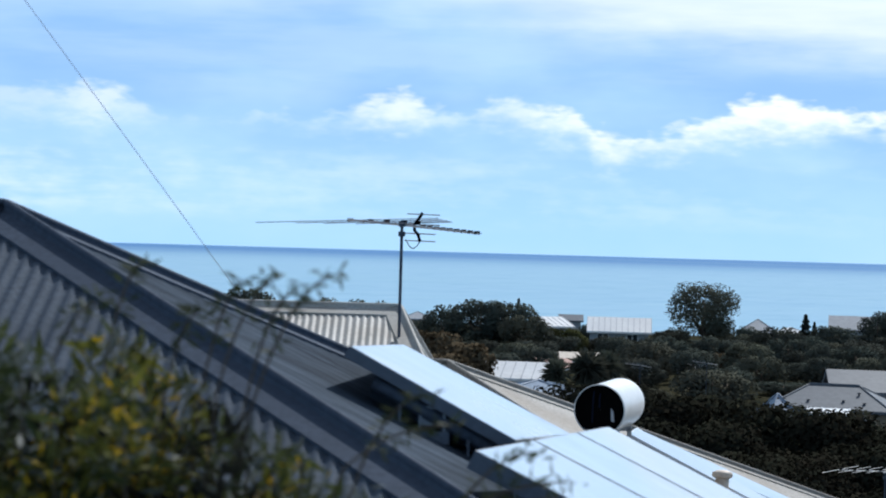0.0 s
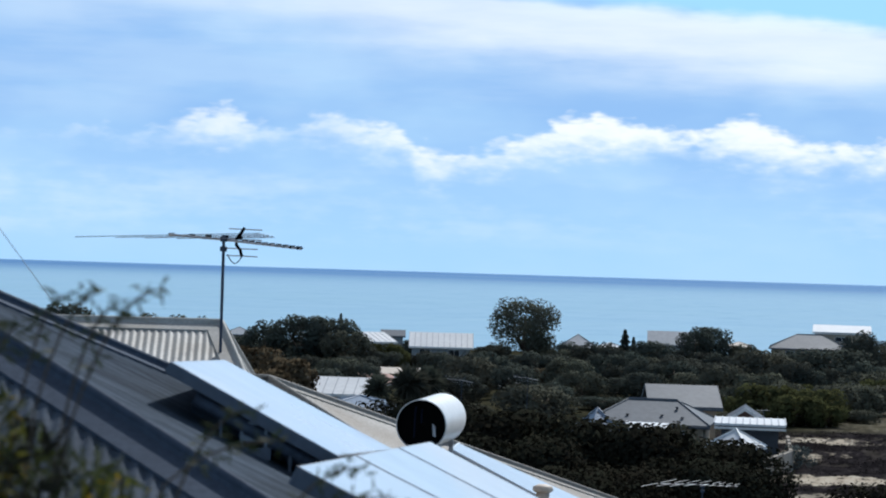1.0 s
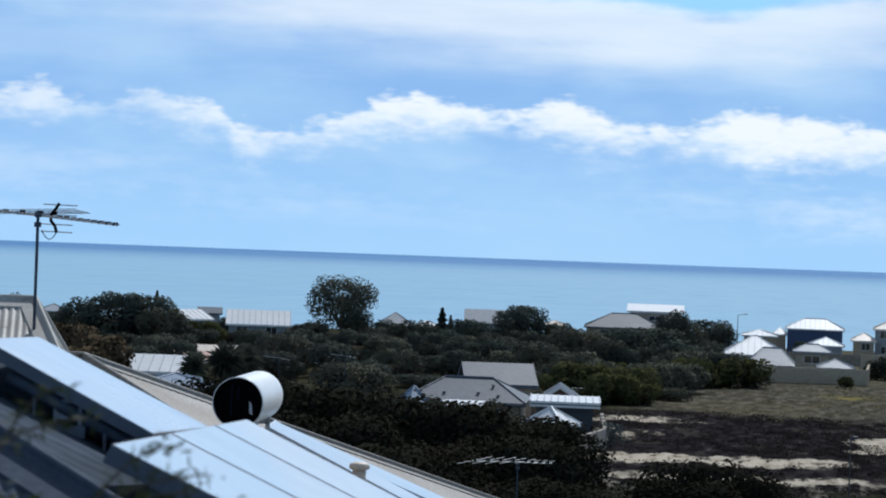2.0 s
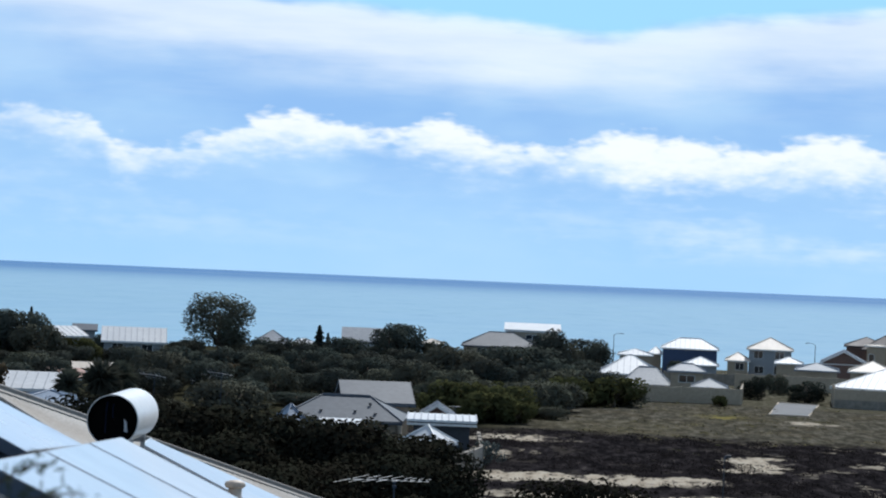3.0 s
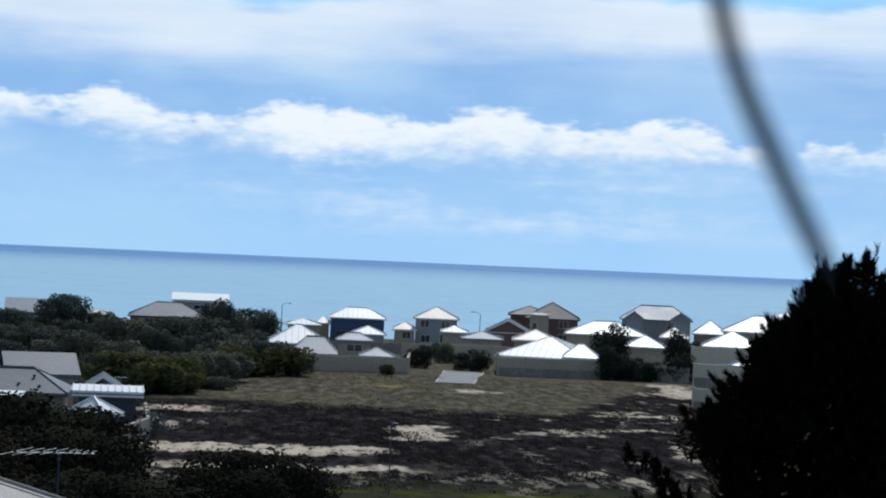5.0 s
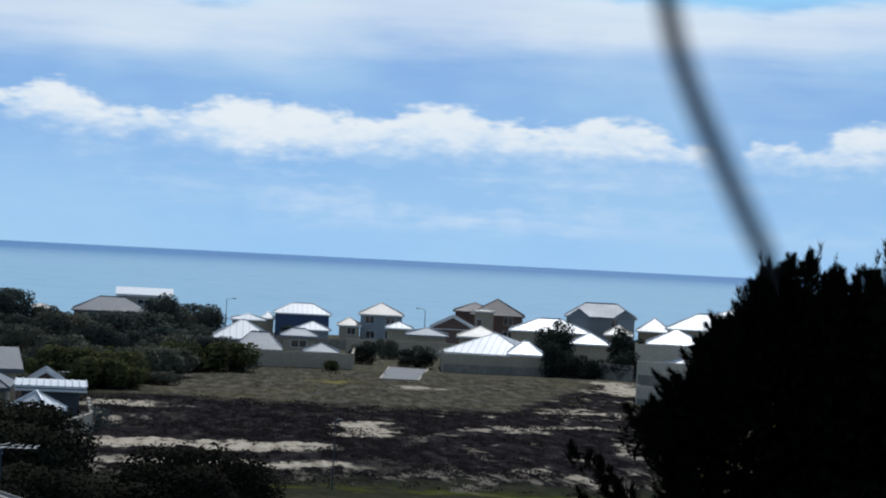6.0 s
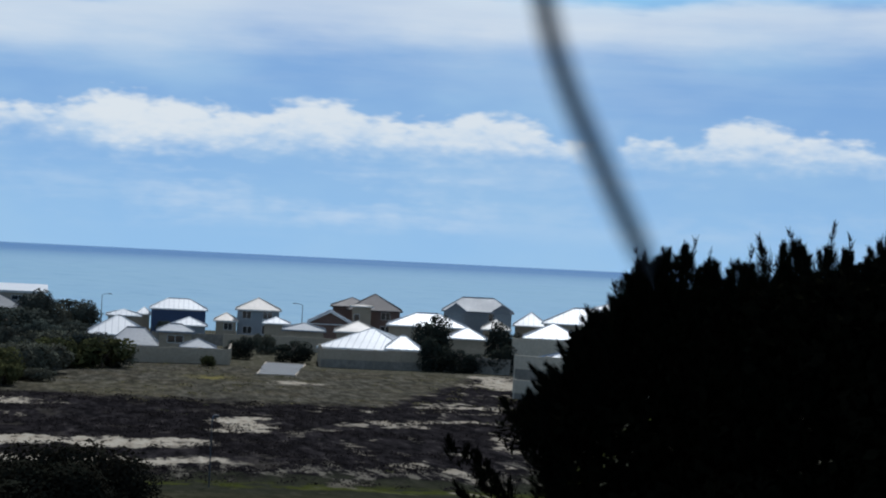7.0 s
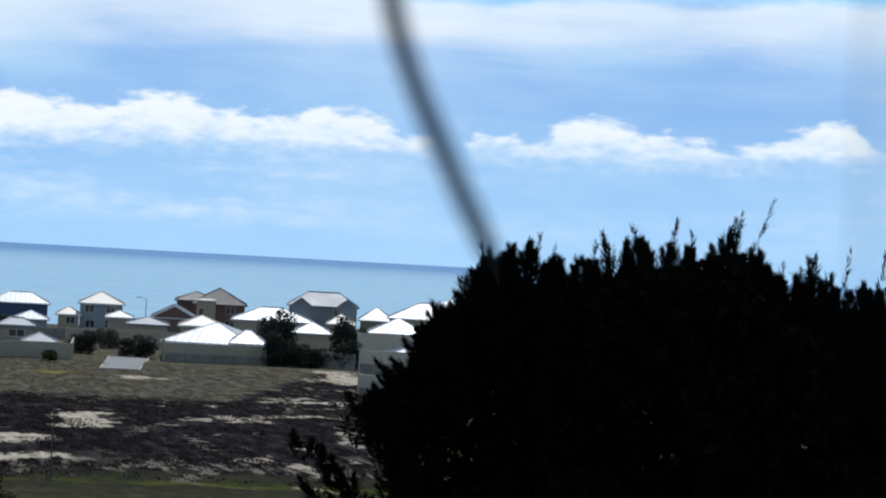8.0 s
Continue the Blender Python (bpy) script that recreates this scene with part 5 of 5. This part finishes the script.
# broad domes that stand out of the bush
for k, b, d, top_, wide in ((1, 13.37, 268, -0.0358, 8.6), (0, 15.16, 282, -0.0342, 10.6), (2, 15.98, 330, -0.0255, 5.6), (0, 12.0, 262, -0.0425, 7.0), (0, 10.4, 330, -0.0335, 8.0), (2, 9.0, 325, -0.0345, 7.5), (0, 17.35, 238, -0.0440, 5.4), (1, 5.6, 232, -0.0435, 6.5), (4, 3.3, 300, -0.0385, 6.5), (0, 1.3, 222, -0.0505, 8.0), (0, 15.0, 298, -0.0405, 8.0), (4, 14.7, 214, -0.0575, 5.0), (4, 13.1, 206, -0.0575, 5.5), (0, 2.6, 262, -0.0445, 5.5),
                            (1, 10.6, 300, -0.041, 6.5), (0, 8.9, 280, -0.0435, 7.0), (2, 14.0, 320, -0.0405, 6.5), (0, 6.4, 262, -0.0455, 6.0), (1, 11.5, 240, -0.0475, 6.0), (2, 4.6, 300, -0.041, 6.0), (0, 9.8, 236, -0.0505, 6.5), (5, 7.6, 250, -0.0475, 6.0), (0, -1.2, 240, -0.043, 6.5),
                            (2, 6.1, 246, -0.0405, 4.6), (2, 7.3, 268, -0.0398, 5.0), (1, 8.2, 244, -0.0425, 5.4), (0, 9.3, 262, -0.0402, 5.0), (2, 10.2, 252, -0.0418, 4.4), (2, 11.1, 276, -0.0392, 5.2), (1, 12.4, 232, -0.0440, 5.0), (0, 14.3, 256, -0.0405, 5.4), (2, 5.3, 262, -0.0430, 4.4), (0, 6.8, 226, -0.0470, 5.6), (1, 8.6, 222, -0.0485, 5.0), (2, 16.1, 266, -0.0392, 4.6)):
    x, y = spot(b, d)
    grow(k, b, d, rnd.uniform(0, 360), wide / 2 / (3.6, 3.8, 3.2, 3.2, 2.8, 3.0)[k], (20 + top_ * d - lie(x, y)) / (6.5, 5.5, 7.0, 4.2, 3.6, 5.0)[k])
# the tall spreading gum
gum = tree("tall rounded gum tree standing above the bush", 11, 11.2, 5.5, 46, 12000, 0.32, leaf_mid, low=0.3, flat=0.62, dome=0.75)
stand(gum, 7.05, 330, 40, 1.02, 0, 0.97, copy=False)
# shrubs in the estate
for k, b, d, s, sz in ((6, 21.3, 276, 0.62, 0.5), (6, 22.75, 274, 0.85, 0.48), (4, 17.7, 236, 1.2, 0.9), (3, 18.1, 240, 0.7, 0.5), (1, 17.2, 240, 0.9, 0.58), (3, 16.6, 243, 1.0, 0.9), (4, 20.5, 250, 0.35, 0.35),
                       (6, 26.42, 296, 0.95, 1.12), (6, 28.42, 292, 0.85, 1.05), (6, 27.25, 262, 0.7, 0.5), (6, 26.6, 264, 0.7, 0.72), (6, 28.35, 262, 0.6, 0.62), (6, 27.7, 263, 0.55, 0.42), (0, 19.3, 400, 0.5, 0.45), (3, 21.9, 300, 0.6, 0.7)):
    grow(k, b, d, rnd.uniform(0, 360), s, sz)

saltbush = tree("low blue-grey saltbush at the edge of the heath", 15, 1.5, 1.7, 16, 1500, 0.16, leaf_salt, "shrub", low=0.1, group="saltbushes")
stand(saltbush, 14.4, 153, 0, 1.0, 0, 1.0, copy=False)
stand(saltbush, 15.6, 222, 70, 1.1, 0, 0.9)
stand(saltbush, 16.2, 226, 150, 0.9, 0, 0.8)

# conifers
con = thing("conifer", "small dark conical pine among the trees", "tree", "conifers")
rng = np.random.default_rng(21)
zz = rng.random(1800)
ang = rng.random(1800) * 2 * math.pi
rr = (1 - zz) * 2.7 * (0.4 + 0.6 * rng.random(1800)) * (0.7 + 0.3 * np.sin(zz * 40))
P = np.stack([rr * np.cos(ang), rr * np.sin(ang), 0.8 + zz * 6.6 - 0.25 * rr], 1)
D = np.stack([np.cos(ang), np.sin(ang), np.full(1800, -0.15)], 1) * 0.35
S = np.cross(D, rng.normal(size=(1800, 3))) * 0.35
cv = np.stack([P - D, P + S, P + D, P - S], 1).reshape(-1, 3)
cr = new("crown", mesh_of("crown", cv, np.arange(7200).reshape(-1, 4), leaf_dark))
cr.parent = con
tm = M()
tm.tube([(0, 0, -0.3), (0, 0, 7.3)], [0.2, 0.03], 7)
part("trunk", tm, bark, con)
stand(con, 9.72, 380, 0, 0.95, 0, 0.88, copy=False)
stand(con, 9.95, 385, 60, 0.6, 0, 0.7)
stand(con, 2.08, 330, 90, 0.6, 0, 1.0)


def palm(b, d, h, r, seed):
    g = random.Random(seed)
    x, y = spot(b, d)
    t = thing("palm", "shaggy fan palm with a thick drooping head", "palm tree", "palms", at=pose(x, y, lie(x, y)))
    m = M()
    m.tube([(0, 0, -0.3), (0.05, 0, h * 0.5), (0, 0, h - r)], [0.34, 0.26, 0.3], 9)
    part("trunk", m, bark, t, smooth=True)
    m = M()
    for i in range(340):
        a, e = g.uniform(0, 2 * math.pi), g.uniform(-1.2, 1.3)
        c, s = math.cos(a) * math.cos(e), math.sin(a) * math.cos(e)
        c0 = Vector((0, 0, h - r))
        tip = c0 + Vector((c, s, math.sin(e))) * r * g.uniform(0.8, 1.1)
        mid = c0.lerp(tip, 0.6)
        sd = Vector((-math.sin(a), math.cos(a), 0)) * r * 0.075
        m.face(c0, mid - sd, tip + Vector((0, 0, -0.12 * r)), mid + sd)
    part("fronds", m, leaf_mid, t)


palm(3.15, 168, 5.2, 1.5, 1)
palm(4.0, 172, 6.0, 2.0, 2)
palm(4.45, 175, 5.8, 1.8, 3)

# dark trees below the near roof, their shade put into the leaf colour
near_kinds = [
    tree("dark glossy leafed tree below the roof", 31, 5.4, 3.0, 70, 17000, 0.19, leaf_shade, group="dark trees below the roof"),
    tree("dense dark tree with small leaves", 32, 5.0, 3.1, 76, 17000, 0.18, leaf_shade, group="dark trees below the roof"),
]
first = [True, True]
for i, (b, d, top_) in enumerate(((4.6, 92, -0.066), (6.2, 90, -0.0665), (7.4, 84, -0.0695), (8.9, 82, -0.0725), (10.1, 80, -0.0735), (11.2, 84, -0.0735), (12.3, 86, -0.0795), (5.3, 76, -0.078), (7.0, 70, -0.082), (9.3, 68, -0.086), (11.6, 70, -0.089),
                                  (13.2, 74, -0.099), (8.0, 60, -0.097), (10.4, 58, -0.103), (12.6, 60, -0.108), (17.1, 70, -0.0855), (16.5, 68, -0.105), (18.2, 69, -0.109), (14.6, 66, -0.113), (3.4, 95, -0.068), (2.0, 96, -0.075))):
    x, y = spot(b, d)
    need = 20 + top_ * d - lie(x, y) - (0.0, 0.55, 0.1, 0.8)[i % 4]
    k = i % 2
    s = need / (5.4, 5.0)[k]
    w = max(0.68, min(1.1, s * 1.2))
    if first[k]:
        first[k] = False
        stand(near_kinds[k], b, d, rnd.uniform(0, 360), w, 0, s, copy=False)
    else:
        stand(near_kinds[k], b, d, rnd.uniform(0, 360), w, 0, s)


# the big she-oak on the right, its backlit shade put into near-black colours: soft upright needle sprays over a dense
# body
def needle_tree():
    rng = np.random.default_rng(51)
    bx, by = spot(37.6, 15.0)
    g = lie(bx, by)
    t = thing("needle_tree", "big dark needle-leafed tree with feathery upright tips", "tree", at=pose(bx, by, g, 0, 0, -37.6))
    cs, rs = [], []
    # crown profile across the view: x to the right of the trunk, z against the eye's height
    rim = ((-2.5, -1.2), (-2.36, -1.04), (-2.16, -0.96), (-2.04, -0.79), (-1.94, -0.76), (-1.84, -0.47), (-1.72, -0.35), (-1.52, -0.10), (-1.24, 0.07), (-1.0, -0.07), (-0.76, -0.07), (-0.4, 0.14), (-0.05, 0.06), (0.03, -0.06),
           (0.21, 0.16), (0.43, 0.05), (0.67, -0.12), (0.83, 0.01), (1.03, -0.17), (1.19, -0.09), (1.34, -0.12), (1.8, -0.02), (2.4, -0.2))
    rim_z = lambda q: 20 - g + float(np.interp(q, [p[0] for p in rim], [p[1] for p in rim]))
    for i in range(230):
        z = 0.0
        x = rng.uniform(-2.35, 2.4)
        edge = 1 - max(0, (-x - 0.9) / 1.5) ** 1.6
        r = rng.uniform(0.28, 0.5) if x > -1.5 else rng.uniform(0.14, 0.24)
        top_z = rim_z(x) - 0.9 * r
        zlo = 0.1 if x > -1.95 else 20 - g - 1.5 + (-1.95 - x) * 0.75
        z = rng.uniform(zlo, max(zlo + 0.05, top_z))
        y = rng.uniform(-1.2, 1.2) * max(0.35, edge)
        cs.append((x + max(0.0, min(1.0, (-1.2 - x) / 0.3)) * 0.5 * r, y, z))
        rs.append(r)
    for gx in np.arange(-1.9, 2.45, 0.26):
        hi = rim_z(gx) - 0.32
        for gz in np.arange(0.3, hi, 0.3):
            cs.append((gx + rng.uniform(-0.1, 0.1), rng.uniform(-0.4, 0.4), min(hi, gz + rng.uniform(-0.1, 0.1))))
            rs.append(rng.uniform(0.26, 0.36))
    # boughs reaching out on the left, and a low one apart from the rest
    for bx0, bz0, bx1, bz1, n in ((-1.8, -1.15, -2.36, -1.08, 9), (-1.9, -1.45, -2.2, -1.22, 6), (-1.8, -0.85, -2.04, -0.86, 5), (-2.0, -2.0, -2.72, -1.4, 12), (-2.1, -1.95, -2.5, -1.62, 8), (-2.2, -2.1, -2.62, -1.72, 8)):
        for k in range(n):
            q = k / (n - 1)
            cs.append((bx0 + (bx1 - bx0) * q + rng.normal() * 0.02, rng.uniform(-0.15, 0.15), 20 - g + bz0 + (bz1 - bz0) * q + rng.normal() * 0.02))
            rs.append(0.15 - 0.07 * q)
    v, f = leaf_cloud(rng, cs, np.array(rs) * 0.9, 95000, 0.08, 0.95, 0.9, 0.25)
    core = [i for i, c in enumerate(cs) if c[2] < rim_z(c[0]) - 0.3 and c[0] > -1.95]
    v2, f2 = leaf_cloud(rng, np.array(cs)[core], np.array(rs)[core] * 0.85, 100000, 0.105, 0.95, 0.5, 0.6)
    v, f = np.concatenate([v, v2]), np.concatenate([f, f2 + len(v)])
    # close mass of twigs under the plumes
    twigs = [(x, y, rim_z(x) - 0.27 - k * 0.2 + rng.uniform(-0.08, 0.06)) for x in np.arange(-1.75, 2.45, 0.16) for k in range(3) for y in (-0.35, 0.3)]
    v3, f3 = leaf_cloud(rng, twigs, np.full(len(twigs), 0.13), 50000, 0.075, 1.0, 0.9, 0.4)
    v, f = np.concatenate([v, v3]), np.concatenate([f, f3 + len(v)])
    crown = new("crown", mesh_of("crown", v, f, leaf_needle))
    crown.parent = t
    def tuft(out, base_p, way, length, n, wide):
        """A soft pointed brush of fine needles, broad at its foot and drawn out to a tip."""
        base_p, way = np.array(base_p), np.array(way) / np.linalg.norm(way)
        h = rng.random(n) ** 0.85
        off = rng.normal(size=(n, 3)) * (wide * (1 - h) ** 1.2 + 0.003)[:, None]
        p = base_p + way * (h * length)[:, None] + off
        dirn = way + off / (np.linalg.norm(off, axis=1)[:, None] + 1e-6) * 0.35 + rng.normal(size=(n, 3)) * 0.15
        dirn /= np.linalg.norm(dirn, axis=1)[:, None]
        side = np.cross(dirn, rng.normal(size=(n, 3)))
        side *= 0.0042 / (np.linalg.norm(side, axis=1)[:, None] + 1e-9)
        tip = dirn * (rng.uniform(0.04, 0.085, n) * (1.15 - 0.5 * h))[:, None]
        out.append(np.stack([p - side, p + side, p + tip + side * 0.3, p + tip - side * 0.3], 1).reshape(-1, 3))

    # brushes along the top, longest on the peaks, and some long bare whips
    sv = []
    for i in range(170):
        px = rng.uniform(-1.55, 2.4)
        lift = max(0.0, min(1.0, (rim_z(px) + g - 20 + 0.2) / 0.3))
        length = rng.uniform(0.14, 0.26) * (0.7 + 0.6 * lift)
        foot = (px, rng.uniform(-0.6, 0.6), rim_z(px) - length * 0.72 + rng.uniform(-0.1, 0.03))
        way = (rng.normal() * 0.16, rng.normal() * 0.16, 1.0)
        tuft(sv, foot, way, length * rng.uniform(0.9, 1.35), 190, length * 0.17)
        if i % 2 == 0:
            tuft(sv, (foot[0] + rng.normal() * 0.03, foot[1], foot[2] + length * 0.6), (way[0] * 1.5, way[1], 1.0), length * rng.uniform(0.5, 1.1), 26, 0.003)
    for px, ln in ((0.25, 0.42), (0.32, 0.6), (1.0, 0.5), (1.25, 0.45), (-0.2, 0.4), (-1.15, 0.32)):
        tuft(sv, (px, 0.1, rim_z(px) - 0.15), (0.12 if px != 0.32 else 0.35, 0, 1.0), ln, 60, 0.004)
    sv = np.concatenate(sv)
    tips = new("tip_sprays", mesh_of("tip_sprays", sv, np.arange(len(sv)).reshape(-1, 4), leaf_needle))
    tips.parent = t
    # brushes on the outer left boughs
    sv = []
    for i in range(150):
        z = rng.uniform(17.9, 19.85) - g
        x0 = float(np.interp(z + g - 20, (-2.1, -1.5, -1.36, -1.17, -1.06, -0.96, -0.79, -0.47, -0.35, -0.12), (-2.0, -2.05, -2.14, -2.32, -2.32, -2.12, -2.0, -1.8, -1.68, -1.48)))
        ln = rng.uniform(0.12, 0.24)
        tuft(sv, (x0 + rng.uniform(0.06, 0.4), rng.uniform(-0.6, 0.4), z - 0.08), (-0.45 + rng.normal() * 0.25, rng.normal() * 0.2, 0.8), ln * rng.uniform(0.9, 1.4), 150, ln * 0.16)
    for k in range(46):
        c = cs[len(cs) - 1 - k]
        tuft(sv, (c[0], c[1], c[2] - 0.02), (-0.5 + rng.normal() * 0.3, rng.normal() * 0.2, 0.7), rng.uniform(0.1, 0.18), 120, 0.022)
    sv = np.concatenate(sv)
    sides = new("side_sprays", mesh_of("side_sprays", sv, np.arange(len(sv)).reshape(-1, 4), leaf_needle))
    sides.parent = t
    m = M()
    m.tube([(0, 0, -0.4), (0.05, 0, 1.5), (0, 0, 3.2), (0.1, 0, 4.4)], [0.2, 0.16, 0.1, 0.03], 9)
    for i in range(0, 230, 6):
        c = Vector(cs[i]) * 0.8
        s = Vector((0, 0, max(0.5, c.z * 0.55)))
        m.tube([s, s.lerp(c, 0.5) + Vector((0, 0, -0.1)), c], [0.05, 0.03, 0.01], 5)
    part("trunk", m, bark_dark, t, smooth=True)


needle_tree()


# the flowering bush right before the eye
def near_bush():
    rng = np.random.default_rng(61)
    x0, y0 = spot(-8.0, 5.0)
    g = lie(x0, y0)
    t = thing("flowering_bush", "loose flowering bush with yellow blossom and grey highlight leaves, out of focus", "bush", at=pose(x0, y0, g, 0, 0, 8.0))
    top_ = 20 - g
    cs, rs = [], []
    for i in range(72):
        x = rng.uniform(-0.95, 0.62) if i < 46 else rng.uniform(-0.5, 0.12)
        hz = top_ - 0.19 - 0.08 * rng.random() - max(0, x + 0.14) ** 1.1 * 0.6 - rng.random() ** 1.6 * 0.5
        y = rng.uniform(-0.45, 0.45)
        cs.append((x, y, hz - 0.1))
        rs.append(rng.uniform(0.06, 0.13))
        root = Vector((x * 0.35, y * 0.3, -0.2))
        tip = Vector((x, y, hz))
        mid = root.lerp(tip, 0.6) + Vector((rng.normal() * 0.06, rng.normal() * 0.06, 0))
        tw = M()
        tw.tube([root, mid, tip], [0.012, 0.006, 0.002], 5)
        part("stem", tw, bark, t)
    low_cs = [(rng.uniform(-0.8, 0.6) * (0.4 + 0.6 * f), rng.uniform(-0.45, 0.45) * (0.4 + 0.6 * f), 0.5 + f * (top_ - 1.4)) for f in rng.random(70)]
    v, f = leaf_cloud(rng, low_cs, rng.uniform(0.1, 0.2, 70), 3600, 0.09, 1.2, 0.5, 0.2)
    lower = new("lower_leaves", mesh_of("lower_leaves", v, f, leaf_near))
    lower.parent = t
    cs, rs = np.array(cs), np.array(rs)
    gold = np.argsort(np.abs(cs[:, 0] - 0.05) + rng.random(len(cs)) * 0.5)[:26]
    # Shade within the bush, put in as darker leaves among its lower clumps.
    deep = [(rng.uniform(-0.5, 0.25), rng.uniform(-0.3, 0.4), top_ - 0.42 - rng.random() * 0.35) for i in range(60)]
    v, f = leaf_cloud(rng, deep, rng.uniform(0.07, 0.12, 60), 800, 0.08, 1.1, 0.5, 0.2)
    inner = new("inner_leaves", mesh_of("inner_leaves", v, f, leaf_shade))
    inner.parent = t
    for name, mat, count, size, seed, some in (("leaves", leaf_near, 2600, 0.08, 1, slice(None)), ("grey_leaves", leaf_grey, 2900, 0.055, 2, slice(None)), ("young_leaves", leaf_young, 1100, 0.08, 4, gold), ("blossom", blossom, 800, 0.04, 3, gold)):
        r2 = np.random.default_rng(seed)
        v, f = leaf_cloud(r2, cs[some], rs[some], count, size, 1.2, 0.5, 0.2)
        ob = new(name, mesh_of(name, v, f, mat))
        ob.parent = t
    # thin arching sprigs above the bush
    for sx, sz, ex, ez in ((0.24, -0.42, 0.36, -0.12), (0.26, -0.40, 0.46, -0.08), (0.14, -0.38, 0.24, -0.10), (0.18, -0.36, 0.32, -0.09), (0.66, -0.72, 1.03, -0.56), (0.7, -0.74, 0.94, -0.49), (0.6, -0.72, 1.1, -0.63),
                           (0.72, -0.72, 1.0, -0.6), (0.48, -0.54, 0.74, -0.43), (0.5, -0.6, 0.67, -0.36), (-0.08, -0.30, 0.0, -0.07), (0.06, -0.36, 0.14, -0.17), (-0.2, -0.3, -0.1, -0.16)):
        m = M()
        pts = [Vector((sx + (ex - sx) * f, 0.02 * math.sin(f * 5), top_ + sz + (ez - sz) * (1 - (1 - f) ** 2))) for f in np.linspace(0, 1, 8)]
        m.tube([Vector((sx * 0.4, 0, top_ - 1.4))] + pts, [0.005] + [0.0035] * 7 + [0.001], 5)
        sp = part("sprig", m, bark, t)
        lm_ = M()
        for i, p in enumerate(pts[2:]):
            for j in range(5):
                dv = Vector((rng.normal(), rng.normal(), rng.normal() * 0.6)).normalized() * 0.045
                sd = dv.orthogonal().normalized() * 0.005
                q = p + Vector((rng.normal() * 0.008, rng.normal() * 0.008, rng.normal() * 0.008))
                lm_.face(q, q + dv * 0.5 + sd, q + dv, q + dv * 0.5 - sd)
        part("leaves", lm_, leaf_near, sp)


near_bush()


# low dead heath and tussocks on the field
def heath():
    rng = np.random.default_rng(71)
    for label, mat, n, c0, c1, s0, s1, hgt, size in (("dead dark heath on the field", scrub_dead, 5200, -14, 60, 118, 192, 0.16, 0.15), ("dry grass tussocks on the field", dry_grass, 500, -8, 60, 186, 252, 0.1, 0.14), ("scattered green tussocks on the field", leaf_yellow, 60, -10, 60, 112, 240, 0.12, 0.16)):
        c, s = rng.uniform(c0, c1, n), rng.uniform(s0, s1, n)
        keep = np.sin(c * 0.21 + 1.3 * np.sin(s * 0.17)) + np.sin(s * 0.45 + 0.8 * np.sin(c * 0.33)) > rng.uniform(-1.6, 0.8, n)
        for x0, x1, y0, y1 in ((-10.5, 5.5, 141, 146.5), (-10, 9, 127, 135), (8, 13, 164, 174), (41, 46, 224, 250)):
            keep &= ~((c > x0) & (c < x1) & (s > y0) & (s < y1))
        c, s = c[keep], s[keep]
        x, y = c * CA + s * SA, -c * SA + s * CA
        cs = np.array([(a, b, lie(a, b) + hgt * 0.35) for a, b in zip(x, y)])
        rs = rng.uniform(0.25, 0.6, len(cs)) * rng.choice([0.8, 1.0, 1.9], len(cs))
        v, f = leaf_cloud(rng, cs, rs, len(cs) * 26, size, 0.22, 0.0, 0.7)
        ob = new("heath", mesh_of("heath", v, f, mat, np.tile([0.0, 0.0, 1.0], (len(v), 1))))
        tagged(ob, label, "heath", kind="stuff")


heath()
